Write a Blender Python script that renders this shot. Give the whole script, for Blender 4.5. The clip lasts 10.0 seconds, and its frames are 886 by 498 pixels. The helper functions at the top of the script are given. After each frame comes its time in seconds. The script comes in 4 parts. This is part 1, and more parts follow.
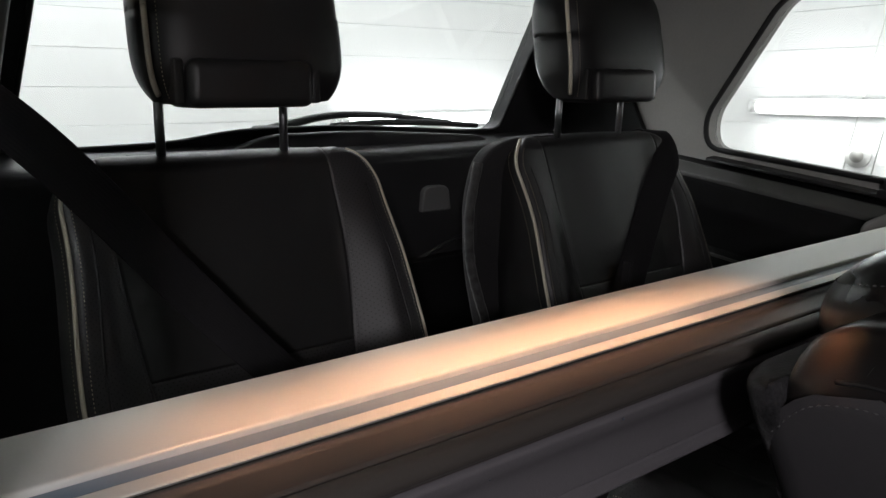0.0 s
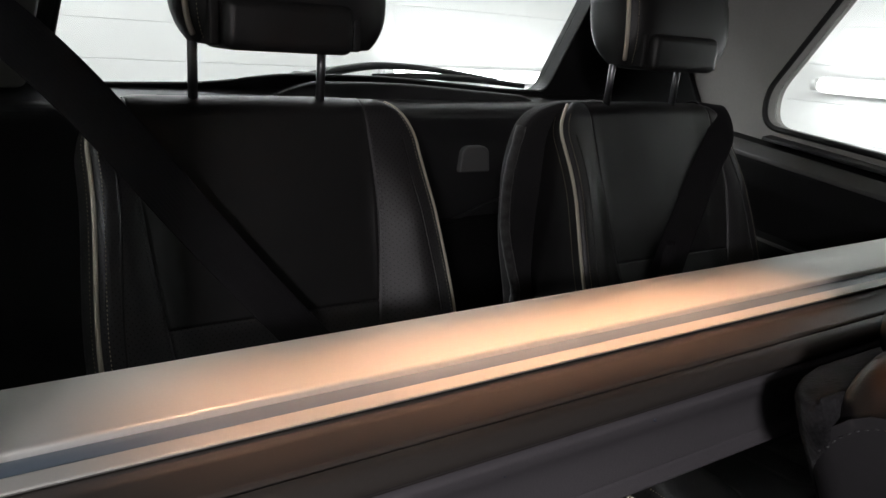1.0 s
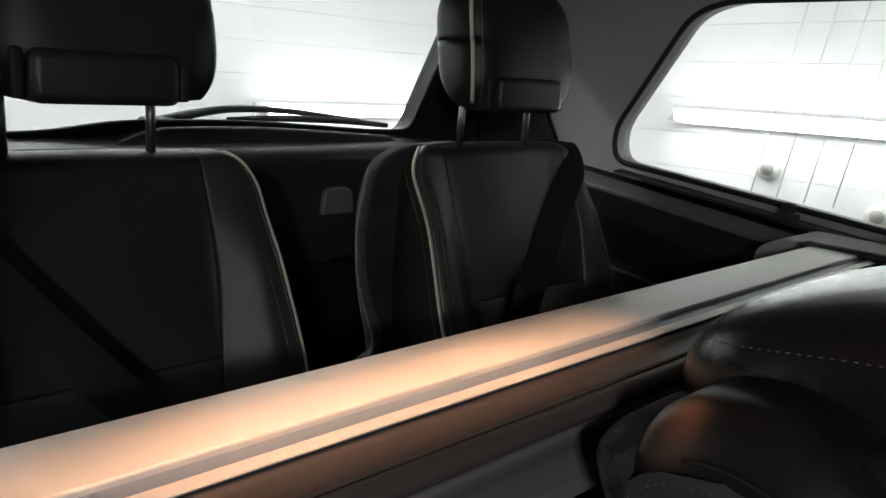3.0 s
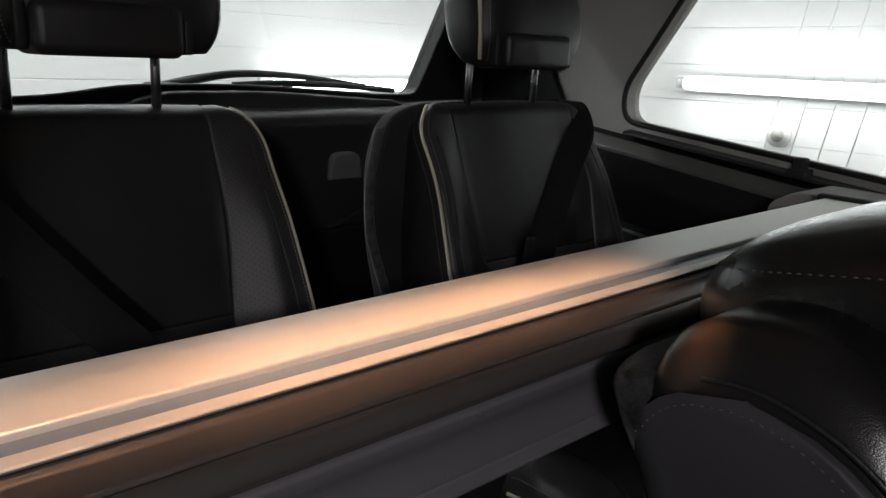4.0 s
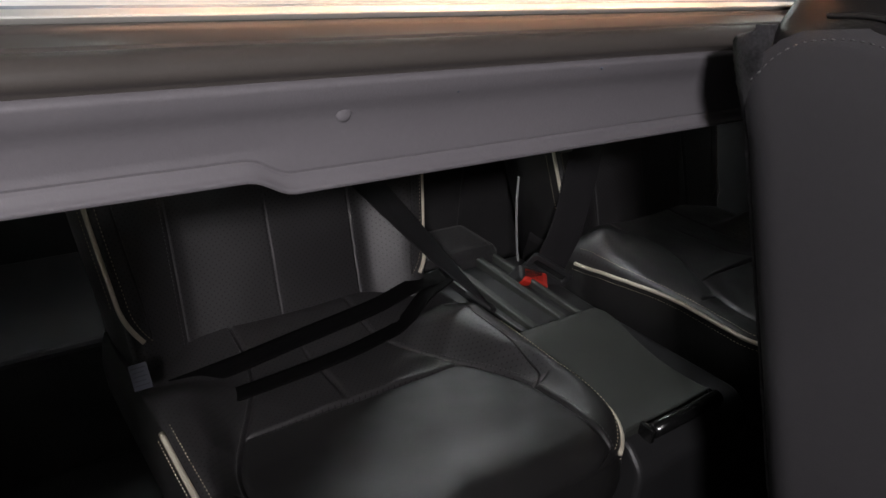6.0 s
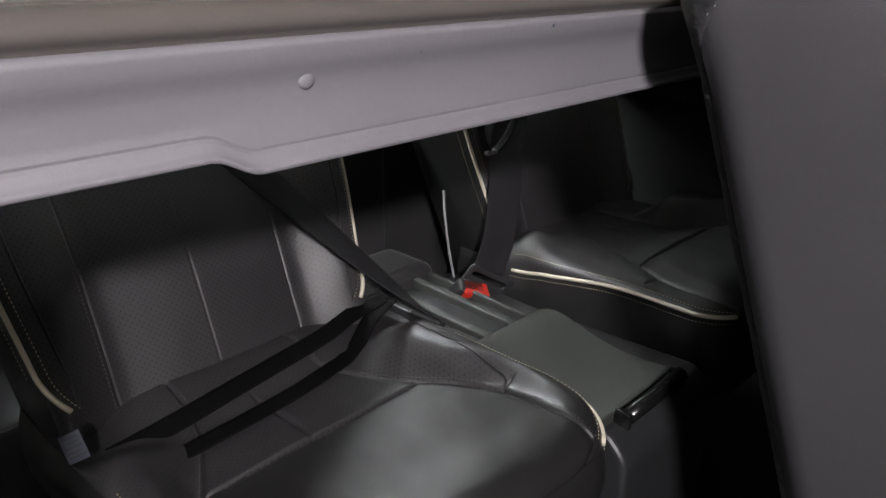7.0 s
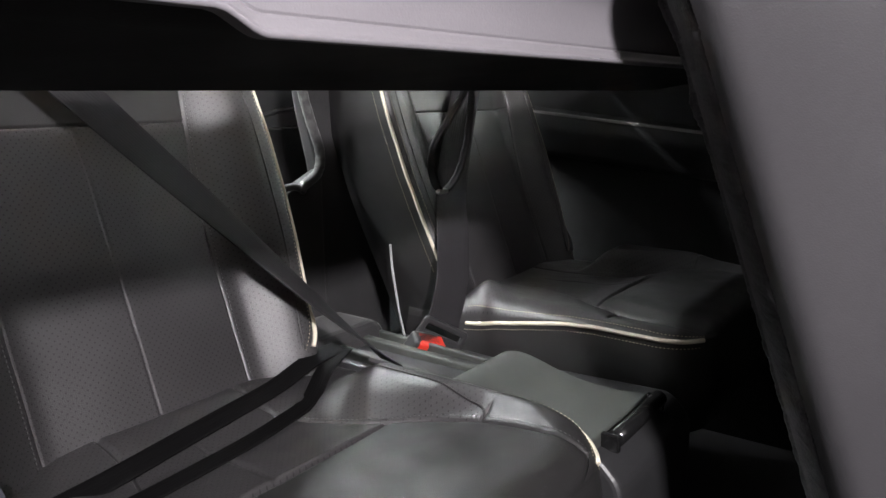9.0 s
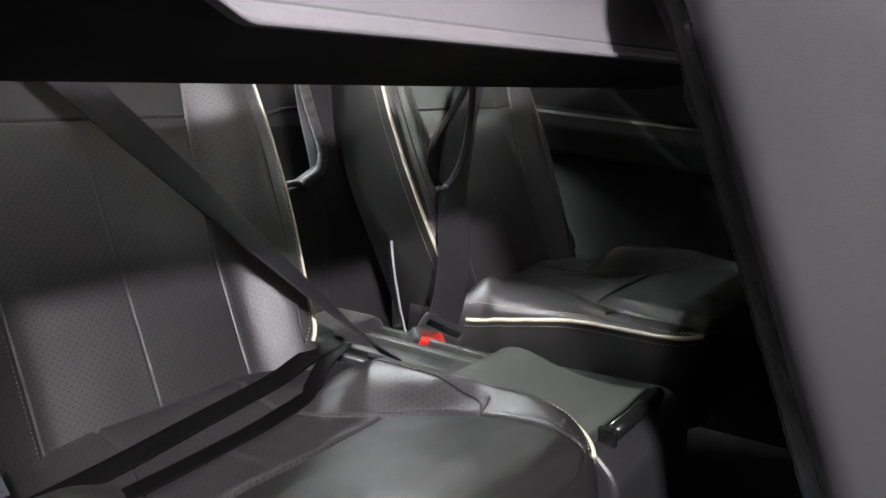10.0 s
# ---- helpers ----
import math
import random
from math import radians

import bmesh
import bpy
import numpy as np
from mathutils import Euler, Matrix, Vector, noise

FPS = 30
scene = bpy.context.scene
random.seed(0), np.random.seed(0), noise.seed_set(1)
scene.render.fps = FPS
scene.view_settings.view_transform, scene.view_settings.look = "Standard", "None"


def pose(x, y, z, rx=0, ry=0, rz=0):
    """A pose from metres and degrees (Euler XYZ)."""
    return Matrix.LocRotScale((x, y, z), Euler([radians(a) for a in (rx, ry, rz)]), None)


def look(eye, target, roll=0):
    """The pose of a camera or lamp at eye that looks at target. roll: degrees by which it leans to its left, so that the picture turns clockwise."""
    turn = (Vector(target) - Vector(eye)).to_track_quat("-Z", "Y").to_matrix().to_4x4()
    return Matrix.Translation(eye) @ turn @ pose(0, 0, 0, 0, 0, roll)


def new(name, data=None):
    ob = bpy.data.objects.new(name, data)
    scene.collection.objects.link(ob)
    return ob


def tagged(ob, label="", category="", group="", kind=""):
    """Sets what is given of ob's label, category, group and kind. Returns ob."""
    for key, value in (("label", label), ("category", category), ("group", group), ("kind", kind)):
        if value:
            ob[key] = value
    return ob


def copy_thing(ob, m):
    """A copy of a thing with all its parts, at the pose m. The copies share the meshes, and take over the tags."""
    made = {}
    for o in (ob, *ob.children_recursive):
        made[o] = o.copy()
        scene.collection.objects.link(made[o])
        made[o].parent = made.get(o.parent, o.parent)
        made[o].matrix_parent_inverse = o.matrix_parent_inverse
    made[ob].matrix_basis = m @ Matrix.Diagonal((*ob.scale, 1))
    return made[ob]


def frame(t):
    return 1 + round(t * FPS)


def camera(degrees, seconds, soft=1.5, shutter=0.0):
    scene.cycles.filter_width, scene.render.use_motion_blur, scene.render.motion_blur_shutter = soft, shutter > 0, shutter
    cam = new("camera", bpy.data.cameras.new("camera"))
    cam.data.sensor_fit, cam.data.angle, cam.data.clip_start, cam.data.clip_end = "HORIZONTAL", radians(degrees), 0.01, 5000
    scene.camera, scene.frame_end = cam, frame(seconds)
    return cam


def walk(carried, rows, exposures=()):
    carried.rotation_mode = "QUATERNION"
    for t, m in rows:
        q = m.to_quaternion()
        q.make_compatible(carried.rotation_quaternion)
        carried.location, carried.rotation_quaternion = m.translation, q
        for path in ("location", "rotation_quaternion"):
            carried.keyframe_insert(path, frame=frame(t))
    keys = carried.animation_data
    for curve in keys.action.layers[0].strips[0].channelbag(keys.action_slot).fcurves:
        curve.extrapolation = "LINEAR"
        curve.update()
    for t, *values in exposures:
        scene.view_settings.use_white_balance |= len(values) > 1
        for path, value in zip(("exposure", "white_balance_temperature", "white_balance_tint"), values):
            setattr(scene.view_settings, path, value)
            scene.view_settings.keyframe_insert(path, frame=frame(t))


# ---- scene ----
cam = camera(62.2, 10.0)
PATH = [
    (0, (0.06, -0.108, 1.031), (1.226, 1.461, 0.609), -0.0),
    (0.5, (0.083, -0.086, 1.042), (1.188, 1.503, 0.537), 3.3),
    (1, (0.083, -0.081, 1.032), (1.157, 1.517, 0.494), 3.7),
    (1.5, (0.088, -0.073, 1.019), (1.128, 1.54, 0.455), 3.7),
    (2, (0.094, -0.078, 1.018), (1.173, 1.51, 0.457), 3.9),
    (2.5, (0.12, -0.083, 1.036), (1.373, 1.408, 0.584), 4.0),
    (2.7, (0.129, -0.1, 1.052), (1.406, 1.37, 0.597), 3.6),
    (3.8, (0.142, -0.097, 1.032), (1.514, 1.309, 0.657), 2.7),
    (4, (0.136, -0.098, 1.022), (1.421, 1.351, 0.524), 2.2),
    (4.2, (0.134, -0.103, 1.009), (1.383, 1.334, 0.397), 0.5),
    (4.5, (0.132, -0.107, 0.976), (1.307, 1.348, 0.267), -2.0),
    (4.7, (0.116, -0.114, 0.957), (1.297, 1.319, 0.215), -0.3),
    (5, (0.099, -0.125, 0.943), (1.249, 1.281, 0.105), 1.0),
    (5.5, (0.078, -0.135, 0.936), (1.195, 1.291, 0.089), 3.7),
    (5.7, (0.070, -0.136, 0.927), (1.178, 1.285, 0.059), 5.4),
    (6.8, (0.036, -0.115, 0.911), (1.253, 1.243, 0.091), 1.1),
    (7, (0.037, -0.098, 0.871), (1.379, 1.189, 0.134), 0.5),
    (7.5, (0.024, -0.072, 0.823), (1.52, 1.103, 0.205), 0.4),
    (8, (0.019, -0.069, 0.813), (1.517, 1.137, 0.264), 0.3),
    (8.5, (0.008, -0.058, 0.78), (1.474, 1.215, 0.3), -0.6),
    (9, (0.011, -0.056, 0.762), (1.581, 1.116, 0.36), -0.8),
    (9.5, (0.014, -0.064, 0.756), (1.579, 1.121, 0.373), -0.4),
    (10, (0.012, -0.066, 0.756), (1.571, 1.123, 0.359), -0.7),
]
EXPOSURES = [(0.0, 0.12), (2.7, 0.1), (3.8, 0.0), (4.5, -0.35), (5.0, -0.15), (5.7, 0.85), (6.8, 2.48), (7.5, 2.6), (8.5, 3.2), (10.0, 3.5)]
walk(cam, [(t, look(eye, target, roll)) for t, eye, target, roll in PATH], EXPOSURES)

# ---------------------------------------------------------------- light
world = bpy.data.worlds.new("garage_air")
scene.world = world
world.use_nodes = True
world.node_tree.nodes["Background"].inputs[0].default_value = (0.9, 0.95, 1.0, 1)
world.node_tree.nodes["Background"].inputs[1].default_value = 0.05


def area_light(name, m, w, h, watts, colour, spread=180):
    d = bpy.data.lights.new(name, "AREA")
    d.shape, d.size, d.size_y, d.energy, d.color = "RECTANGLE", w, h, watts, colour
    d.spread = radians(spread)
    ob = new(name, d)
    ob.matrix_world = m
    return ob


CABIN_LIGHT = (-0.385, -0.70, 1.236)
area_light("front_dome_light", look(CABIN_LIGHT, (0.50, 0.4, 0.86)), 0.10, 0.062, 4.6, (1.0, 0.955, 0.99))
for length, watts in ((0.48, 0.100), (0.26, 0.058)):
    area_light("reading_light", look((0.388, 0.188, 1.262), (0.388, 0.224, 0.866)), length, 0.02, watts, (1.0, 0.52, 0.30), 17)
area_light("reading_light", look((0.46, 0.150, 1.262), (0.452, 0.064, 0.882)), 0.010, 0.010, 0.006, (1.0, 0.40, 0.17), 4.5)

# ---------------------------------------------------------------- materials
MATS = {}


def material(name, colour, rough=0.5, metal=0.0, vary=0.15, grain=400.0, bump=0.0, bump_scale=None, sheen=0.0, spec=0.5,
             stain=6.0, coat=0.0, perforated=False, ribbed=0.0, kind="noise", stretch=None):
    m = bpy.data.materials.new(name)
    m.use_nodes = True
    nt = m.node_tree
    n, l = nt.nodes, nt.links
    b = n["Principled BSDF"]
    b.inputs["Roughness"].default_value = rough
    b.inputs["Metallic"].default_value = metal
    b.inputs["Specular IOR Level"].default_value = spec
    b.inputs["Sheen Weight"].default_value = sheen
    b.inputs["Sheen Roughness"].default_value = 0.4
    b.inputs["Coat Weight"].default_value = coat
    tc = n.new("ShaderNodeTexCoord")
    mp = n.new("ShaderNodeMapping")
    l.new(tc.outputs["Object"], mp.inputs[0])
    if stretch:
        mp.inputs["Scale"].default_value = stretch
    big, fine = n.new("ShaderNodeTexNoise"), n.new("ShaderNodeTexNoise")
    big.inputs["Scale"].default_value, big.inputs["Detail"].default_value = stain, 5
    fine.inputs["Scale"].default_value, fine.inputs["Detail"].default_value = grain, 3
    l.new(mp.outputs[0], big.inputs[0])
    l.new(mp.outputs[0], fine.inputs[0])
    mix = n.new("ShaderNodeMath")
    mix.operation = "MULTIPLY_ADD"
    l.new(fine.outputs[0], mix.inputs[0])
    mix.inputs[1].default_value = 0.4
    l.new(big.outputs[0], mix.inputs[2])
    ramp = n.new("ShaderNodeMapRange")
    ramp.inputs["From Min"].default_value, ramp.inputs["From Max"].default_value = 0.35, 1.05
    ramp.inputs["To Min"].default_value, ramp.inputs["To Max"].default_value = 1 - vary, 1 + vary
    l.new(mix.outputs[0], ramp.inputs[0])
    col = n.new("ShaderNodeVectorMath")
    col.operation = "SCALE"
    col.inputs[0].default_value = colour
    l.new(ramp.outputs[0], col.inputs["Scale"])
    out = col.outputs[0]
    rr = n.new("ShaderNodeMapRange")
    rr.inputs["From Min"].default_value, rr.inputs["From Max"].default_value = 0.3, 0.75
    rr.inputs["To Min"].default_value, rr.inputs["To Max"].default_value = max(0.02, rough * 0.85), min(1, rough * 1.18)
    l.new(big.outputs[0], rr.inputs[0])
    l.new(rr.outputs[0], b.inputs["Roughness"])
    height = None
    if bump:
        if kind == "leather":
            v = n.new("ShaderNodeTexVoronoi")
            v.feature = "F1"
            v.inputs["Scale"].default_value = bump_scale or 900
            l.new(mp.outputs[0], v.inputs[0])
            height = v.outputs["Distance"]
        else:
            v = n.new("ShaderNodeTexNoise")
            v.inputs["Scale"].default_value, v.inputs["Detail"].default_value = bump_scale or grain, 4
            l.new(mp.outputs[0], v.inputs[0])
            height = v.outputs[0]
    if perforated:
        # rows of 1 mm holes, 5 mm apart, every second row shifted
        uv = n.new("ShaderNodeUVMap")
        uv.uv_map = "UVMap"
        sc = n.new("ShaderNodeVectorMath")
        sc.operation = "SCALE"
        sc.inputs["Scale"].default_value = 1 / 0.0068
        l.new(uv.outputs[0], sc.inputs[0])
        dots = None
        for shift in (0.0, 0.5):
            add = n.new("ShaderNodeVectorMath")
            add.inputs[1].default_value = (shift, shift, 0)
            l.new(sc.outputs[0], add.inputs[0])
            fr = n.new("ShaderNodeVectorMath")
            fr.operation = "FRACTION"
            l.new(add.outputs[0], fr.inputs[0])
            ds = n.new("ShaderNodeVectorMath")
            ds.operation = "DISTANCE"
            l.new(fr.outputs[0], ds.inputs[0])
            ds.inputs[1].default_value = (0.5, 0.5, 0)
            less = n.new("ShaderNodeMapRange")
            less.inputs["From Min"].default_value, less.inputs["From Max"].default_value = 0.065, 0.125
            less.inputs["To Min"].default_value, less.inputs["To Max"].default_value = 0, 1
            l.new(ds.outputs["Value"], less.inputs[0])
            if dots is None:
                dots = less.outputs[0]
            else:
                mn = n.new("ShaderNodeMath")
                mn.operation = "MINIMUM"
                l.new(dots, mn.inputs[0])
                l.new(less.outputs[0], mn.inputs[1])
                dots = mn.outputs[0]
        hole = n.new("ShaderNodeMapRange")
        hole.inputs["To Min"].default_value, hole.inputs["To Max"].default_value = 0.50, 1.0
        l.new(dots, hole.inputs[0])
        sc2 = n.new("ShaderNodeVectorMath")
        sc2.operation = "SCALE"
        l.new(out, sc2.inputs[0])
        l.new(hole.outputs[0], sc2.inputs["Scale"])
        out = sc2.outputs[0]
        sp = n.new("ShaderNodeMath")
        sp.operation = "MULTIPLY"
        sp.inputs[1].default_value = spec
        l.new(hole.outputs[0], sp.inputs[0])
        l.new(sp.outputs[0], b.inputs["Specular IOR Level"])
    if ribbed:
        uv = n.new("ShaderNodeUVMap")
        uv.uv_map = "UVMap"
        w = n.new("ShaderNodeTexWave")
        w.inputs["Scale"].default_value = ribbed
        w.bands_direction = "Y"
        l.new(uv.outputs[0], w.inputs[0])
        height = w.outputs[0]
    l.new(out, b.inputs["Base Color"])
    if height is not None:
        bp = n.new("ShaderNodeBump")
        bp.inputs["Strength"].default_value = bump
        bp.inputs["Distance"].default_value = 0.0006
        l.new(height, bp.inputs["Height"])
        l.new(bp.outputs[0], b.inputs["Normal"])
    MATS[name] = m
    return m


LEATHER = material("black_leather", (0.0185, 0.018, 0.018), 0.37, vary=0.2, grain=300, bump=0.24, bump_scale=1300, kind="leather", spec=0.42)
PERF = material("perforated_black_leather", (0.0315, 0.030, 0.031), 0.36, vary=0.2, grain=300, bump=0.3, bump_scale=1100, kind="leather", perforated=True, spec=0.5)
SHOULDER = material("glossy_black_leather", (0.012, 0.011, 0.011), 0.27, vary=0.2, grain=300, bump=0.14, bump_scale=1300, kind="leather", spec=0.5)
VINYL = material("grey_seat_side_vinyl", (0.045, 0.0432, 0.046), 0.5, vary=0.12, grain=220, bump=0.14, bump_scale=900, kind="leather", spec=0.4)
PIPE = material("cream_piping", (0.60, 0.55, 0.44), 0.5, vary=0.12, grain=900, bump=0.2, bump_scale=900)
THREAD = material("cream_thread", (0.66, 0.58, 0.42), 0.7, vary=0.2, grain=900)
THREAD_GREY = material("grey_thread", (0.10, 0.10, 0.10), 0.7, vary=0.2, grain=900)
PLASTIC = material("black_plastic", (0.022, 0.022, 0.023), 0.45, vary=0.2, grain=250, bump=0.25, bump_scale=700)
GLOSS = material("glossy_black_plastic", (0.007, 0.007, 0.0072), 0.2, vary=0.2, grain=250, spec=0.6)
TRIM = material("charcoal_trim_plastic", (0.012, 0.012, 0.012), 0.6, vary=0.2, grain=200, bump=0.3, bump_scale=500, spec=0.13)
PILLAR = material("grey_pillar_trim", (0.30, 0.293, 0.275), 0.6, vary=0.12, grain=200, bump=0.2, bump_scale=500)
GATE = material("tailgate_trim_plastic", (0.030, 0.030, 0.031), 0.36, vary=0.2, grain=200, bump=0.3, bump_scale=500)
LATCH = material("grey_latch_plastic", (0.15, 0.15, 0.148), 0.5, vary=0.12, grain=250, bump=0.2, bump_scale=600)
SILL_LIT = material("lit_sill_plastic", (0.085, 0.084, 0.080), 0.42, vary=0.15, grain=250, bump=0.25, bump_scale=600)
CARPET_EDGE = material("grey_carpet", (0.034, 0.033, 0.035), 0.95, vary=0.95, grain=500, bump=1.0, bump_scale=330, sheen=0.12, spec=0.05, stain=60.0)
# Carpet made paler to imitate lamp light catching the rim.
LIT_RIM = material("lit_carpet_rim", (0.062, 0.061, 0.061), 0.95, vary=0.6, grain=700, bump=1.0, bump_scale=500, sheen=0.3, spec=0.05, stain=90.0)
CARPET = material("charcoal_carpet", (0.031, 0.030, 0.031), 0.95, vary=0.5, grain=900, bump=1.0, bump_scale=600, sheen=0.15, spec=0.1)
LINING = material("grey_roof_lining", (0.56, 0.55, 0.51), 0.95, vary=0.12, grain=700, bump=0.4, bump_scale=900, spec=0.1)
SILVER = material("satin_silver_cover", (0.88, 0.875, 0.82), 0.40, metal=0.32, vary=0.06, grain=700, bump=0.08, bump_scale=1500, spec=0.6)
# Blue in the colour imitates cool window reflections under the warm lamp.
STRIP = material("blued_satin_strip", (0.205, 0.270, 0.345), 0.34, metal=0.0, vary=0.1, grain=500, spec=0.7)
# Darker silver puts the shade of the forward faces into the colour.
SHADED_BAND = material("shaded_silver_band", (0.078, 0.069, 0.063), 0.40, vary=0.1, grain=500, bump=0.1, bump_scale=900)
FASCIA = material("mauve_grey_fascia", (0.157, 0.148, 0.159), 0.5, vary=0.1, grain=300, bump=0.25, bump_scale=800)
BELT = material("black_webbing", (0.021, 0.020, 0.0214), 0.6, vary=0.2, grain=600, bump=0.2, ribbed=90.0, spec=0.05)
# Same webbing, its colour darkened for the shade of the flat lap part.
SHADED_STRAP = material("shaded_lap_webbing", (0.0042, 0.0040, 0.0042), 0.7, vary=0.2, grain=600, bump=0.2, ribbed=90.0, spec=0.05)
RED = material("red_buckle_plastic", (0.55, 0.030, 0.018), 0.4, vary=0.1, grain=300)
CHROME = material("satin_chrome", (0.62, 0.62, 0.63), 0.22, metal=1.0, vary=0.06, grain=300)
STEEL = material("dull_steel", (0.30, 0.30, 0.31), 0.34, metal=1.0, vary=0.1, grain=300)
CONSOLE = material("grey_green_console", (0.036, 0.0385, 0.0345), 0.6, vary=0.15, grain=300, bump=0.3, bump_scale=700)
# Pale colour for a painted highlight.
EDGE_GLINT = material("lit_edge_highlight", (0.32, 0.32, 0.32), 0.4, vary=0.1, grain=300)
LABEL = material("pale_label", (0.10, 0.11, 0.14), 0.6, vary=0.1, grain=300)
BELT_LABEL = material("bluish_label", (0.050, 0.054, 0.070), 0.6, vary=0.1, grain=300)
INK = material("dark_ink", (0.03, 0.03, 0.04), 0.7, vary=0.1, grain=300)
WALLW = material("white_wall_boards", (0.81, 0.815, 0.805), 0.6, vary=0.04, grain=60, bump=0.05, stain=1.5)
CONCRETE = material("garage_concrete", (0.38, 0.37, 0.35), 0.85, vary=0.15, grain=40, bump=0.3, stain=1.2)
CABLE = material("pale_grey_cable", (0.58, 0.58, 0.56), 0.6, vary=0.1, grain=200)
RUBBER = material("black_rubber", (0.012, 0.012, 0.012), 0.6, vary=0.2, grain=400)

glass = bpy.data.materials.new("window_glass")
glass.use_nodes = True
gb = glass.node_tree.nodes["Principled BSDF"]
gb.inputs["Transmission Weight"].default_value, gb.inputs["Roughness"].default_value = 1.0, 0.0
gb.inputs["Base Color"].default_value, gb.inputs["IOR"].default_value = (0.95, 0.97, 0.96, 1), 1.45


def emitter(name, colour, strength):
    m = bpy.data.materials.new(name)
    m.use_nodes = True
    b = m.node_tree.nodes["Principled BSDF"]
    b.inputs["Emission Color"].default_value, b.inputs["Emission Strength"].default_value = (*colour, 1), strength
    b.inputs["Base Color"].default_value = (0.8, 0.8, 0.8, 1)
    return m


TUBE = emitter("lit_tube", (0.95, 0.98, 1.0), 58.0)
TUBE_LOW = emitter("dim_lit_tube", (0.95, 0.98, 1.0), 24.0)
LENS_WARM = emitter("lit_warm_lens", (1.0, 0.4, 0.15), 0.3)


# ---------------------------------------------------------------- builders
def mesh_of(name, verts, faces, mat, parent=None, label="", smooth=True, uv=None):
    me = bpy.data.meshes.new(name)
    me.from_pydata([tuple(v) for v in verts], [], faces)
    me.materials.append(mat)
    if smooth:
        me.polygons.foreach_set("use_smooth", [True] * len(me.polygons))
    if uv is not None:
        layer = me.uv_layers.new(name="UVMap")
        for lp in me.loops:
            layer.data[lp.index].uv = uv[lp.vertex_index]
    me.update()
    ob = new(name, me)
    if parent is not None:
        ob.parent = parent
    if label:
        tagged(ob, label)
    return ob


def part(name, bm, mat, parent=None, label="", smooth=False):
    me = bpy.data.meshes.new(name)
    bm.to_mesh(me)
    bm.free()
    me.materials.append(mat)
    if smooth:
        me.polygons.foreach_set("use_smooth", [True] * len(me.polygons))
    ob = new(name, me)
    if parent is not None:
        ob.parent = parent
    if label:
        tagged(ob, label)
    return ob


def thing(name, label, category, group="", kind=""):
    return tagged(new(name), label, category, group, kind)


def box_bm(lo, hi, bevel=0.003, seg=3, m=None):
    bm = bmesh.new()
    bmesh.ops.create_cube(bm, size=1)
    for v in bm.verts:
        v.co = Vector([a + (c + 0.5) * (b - a) for a, b, c in zip(lo, hi, v.co)])
    if bevel:
        bmesh.ops.bevel(bm, geom=bm.edges[:], offset=bevel, segments=seg, affect="EDGES", profile=0.5)
    if m is not None:
        bmesh.ops.transform(bm, matrix=m, verts=bm.verts[:])
    return bm


def prism(name, outline, axis, lo, hi, mat, parent=None, label="", bevel=0.0, seg=2, holes=None):
    """A flat outline of (a, b) pairs, drawn out along an axis between lo and hi. holes: further outlines cut through it."""
    bm = bmesh.new()

    def place(a, b, c):
        return {"x": (c, a, b), "y": (a, c, b), "z": (a, b, c)}[axis]
    loops = []
    edges = []
    for ring in [outline] + list(holes or []):
        vs = [bm.verts.new(place(a, b, lo)) for a, b in ring]
        edges += [bm.edges.new((vs[i], vs[(i + 1) % len(vs)])) for i in range(len(vs))]
        loops.append(vs)
    made = bmesh.ops.triangle_fill(bm, use_beauty=True, use_dissolve=False, edges=edges)
    faces = [g for g in made["geom"] if isinstance(g, bmesh.types.BMFace)]
    ext = bmesh.ops.extrude_face_region(bm, geom=faces)
    moved = [g for g in ext["geom"] if isinstance(g, bmesh.types.BMVert)]
    off = Vector(place(0, 0, hi - lo))
    for v in moved:
        v.co += off
    bmesh.ops.recalc_face_normals(bm, faces=bm.faces[:])
    if bevel:
        sharp = [e for e in bm.edges if len(e.link_faces) == 2 and e.calc_face_angle(0) > 0.6]
        bmesh.ops.bevel(bm, geom=sharp, offset=bevel, segments=seg, affect="EDGES", profile=0.5)
    return part(name, bm, mat, parent, label)


def rounded(x0, z0, x1, z1, r, n=6):
    """A rounded rectangle; r: one radius or four, from the lower left round."""
    rs = r if isinstance(r, (tuple, list)) else (r,) * 4
    pts = []
    for (cx, cz), a0, q in zip(((x0, z0), (x1, z0), (x1, z1), (x0, z1)), (180, 270, 0, 90), rs):
        ox, oz = cx + (q if cx == x0 else -q), cz + (q if cz == z0 else -q)
        for k in range(n + 1):
            a = radians(a0 + 90 * k / n)
            pts.append((ox + q * math.cos(a), oz + q * math.sin(a)))
    return pts


def fillet(points, radius, n=6):
    """Rounds the corners of a closed outline. radius: one, or one a corner."""
    out, c = [], len(points)
    for i in range(c):
        p, a, b = Vector(points[i]), Vector(points[i - 1]), Vector(points[(i + 1) % c])
        r = radius[i] if isinstance(radius, (list, tuple)) else radius
        u, v = (a - p), (b - p)
        r = min(r, u.length * 0.49, v.length * 0.49)
        s, e = p + u.normalized() * r, p + v.normalized() * r
        for k in range(n + 1):
            t = k / n
            q = s * (1 - t) ** 2 + p * 2 * t * (1 - t) + e * t ** 2
            out.append((q.x, q.y))
    return out


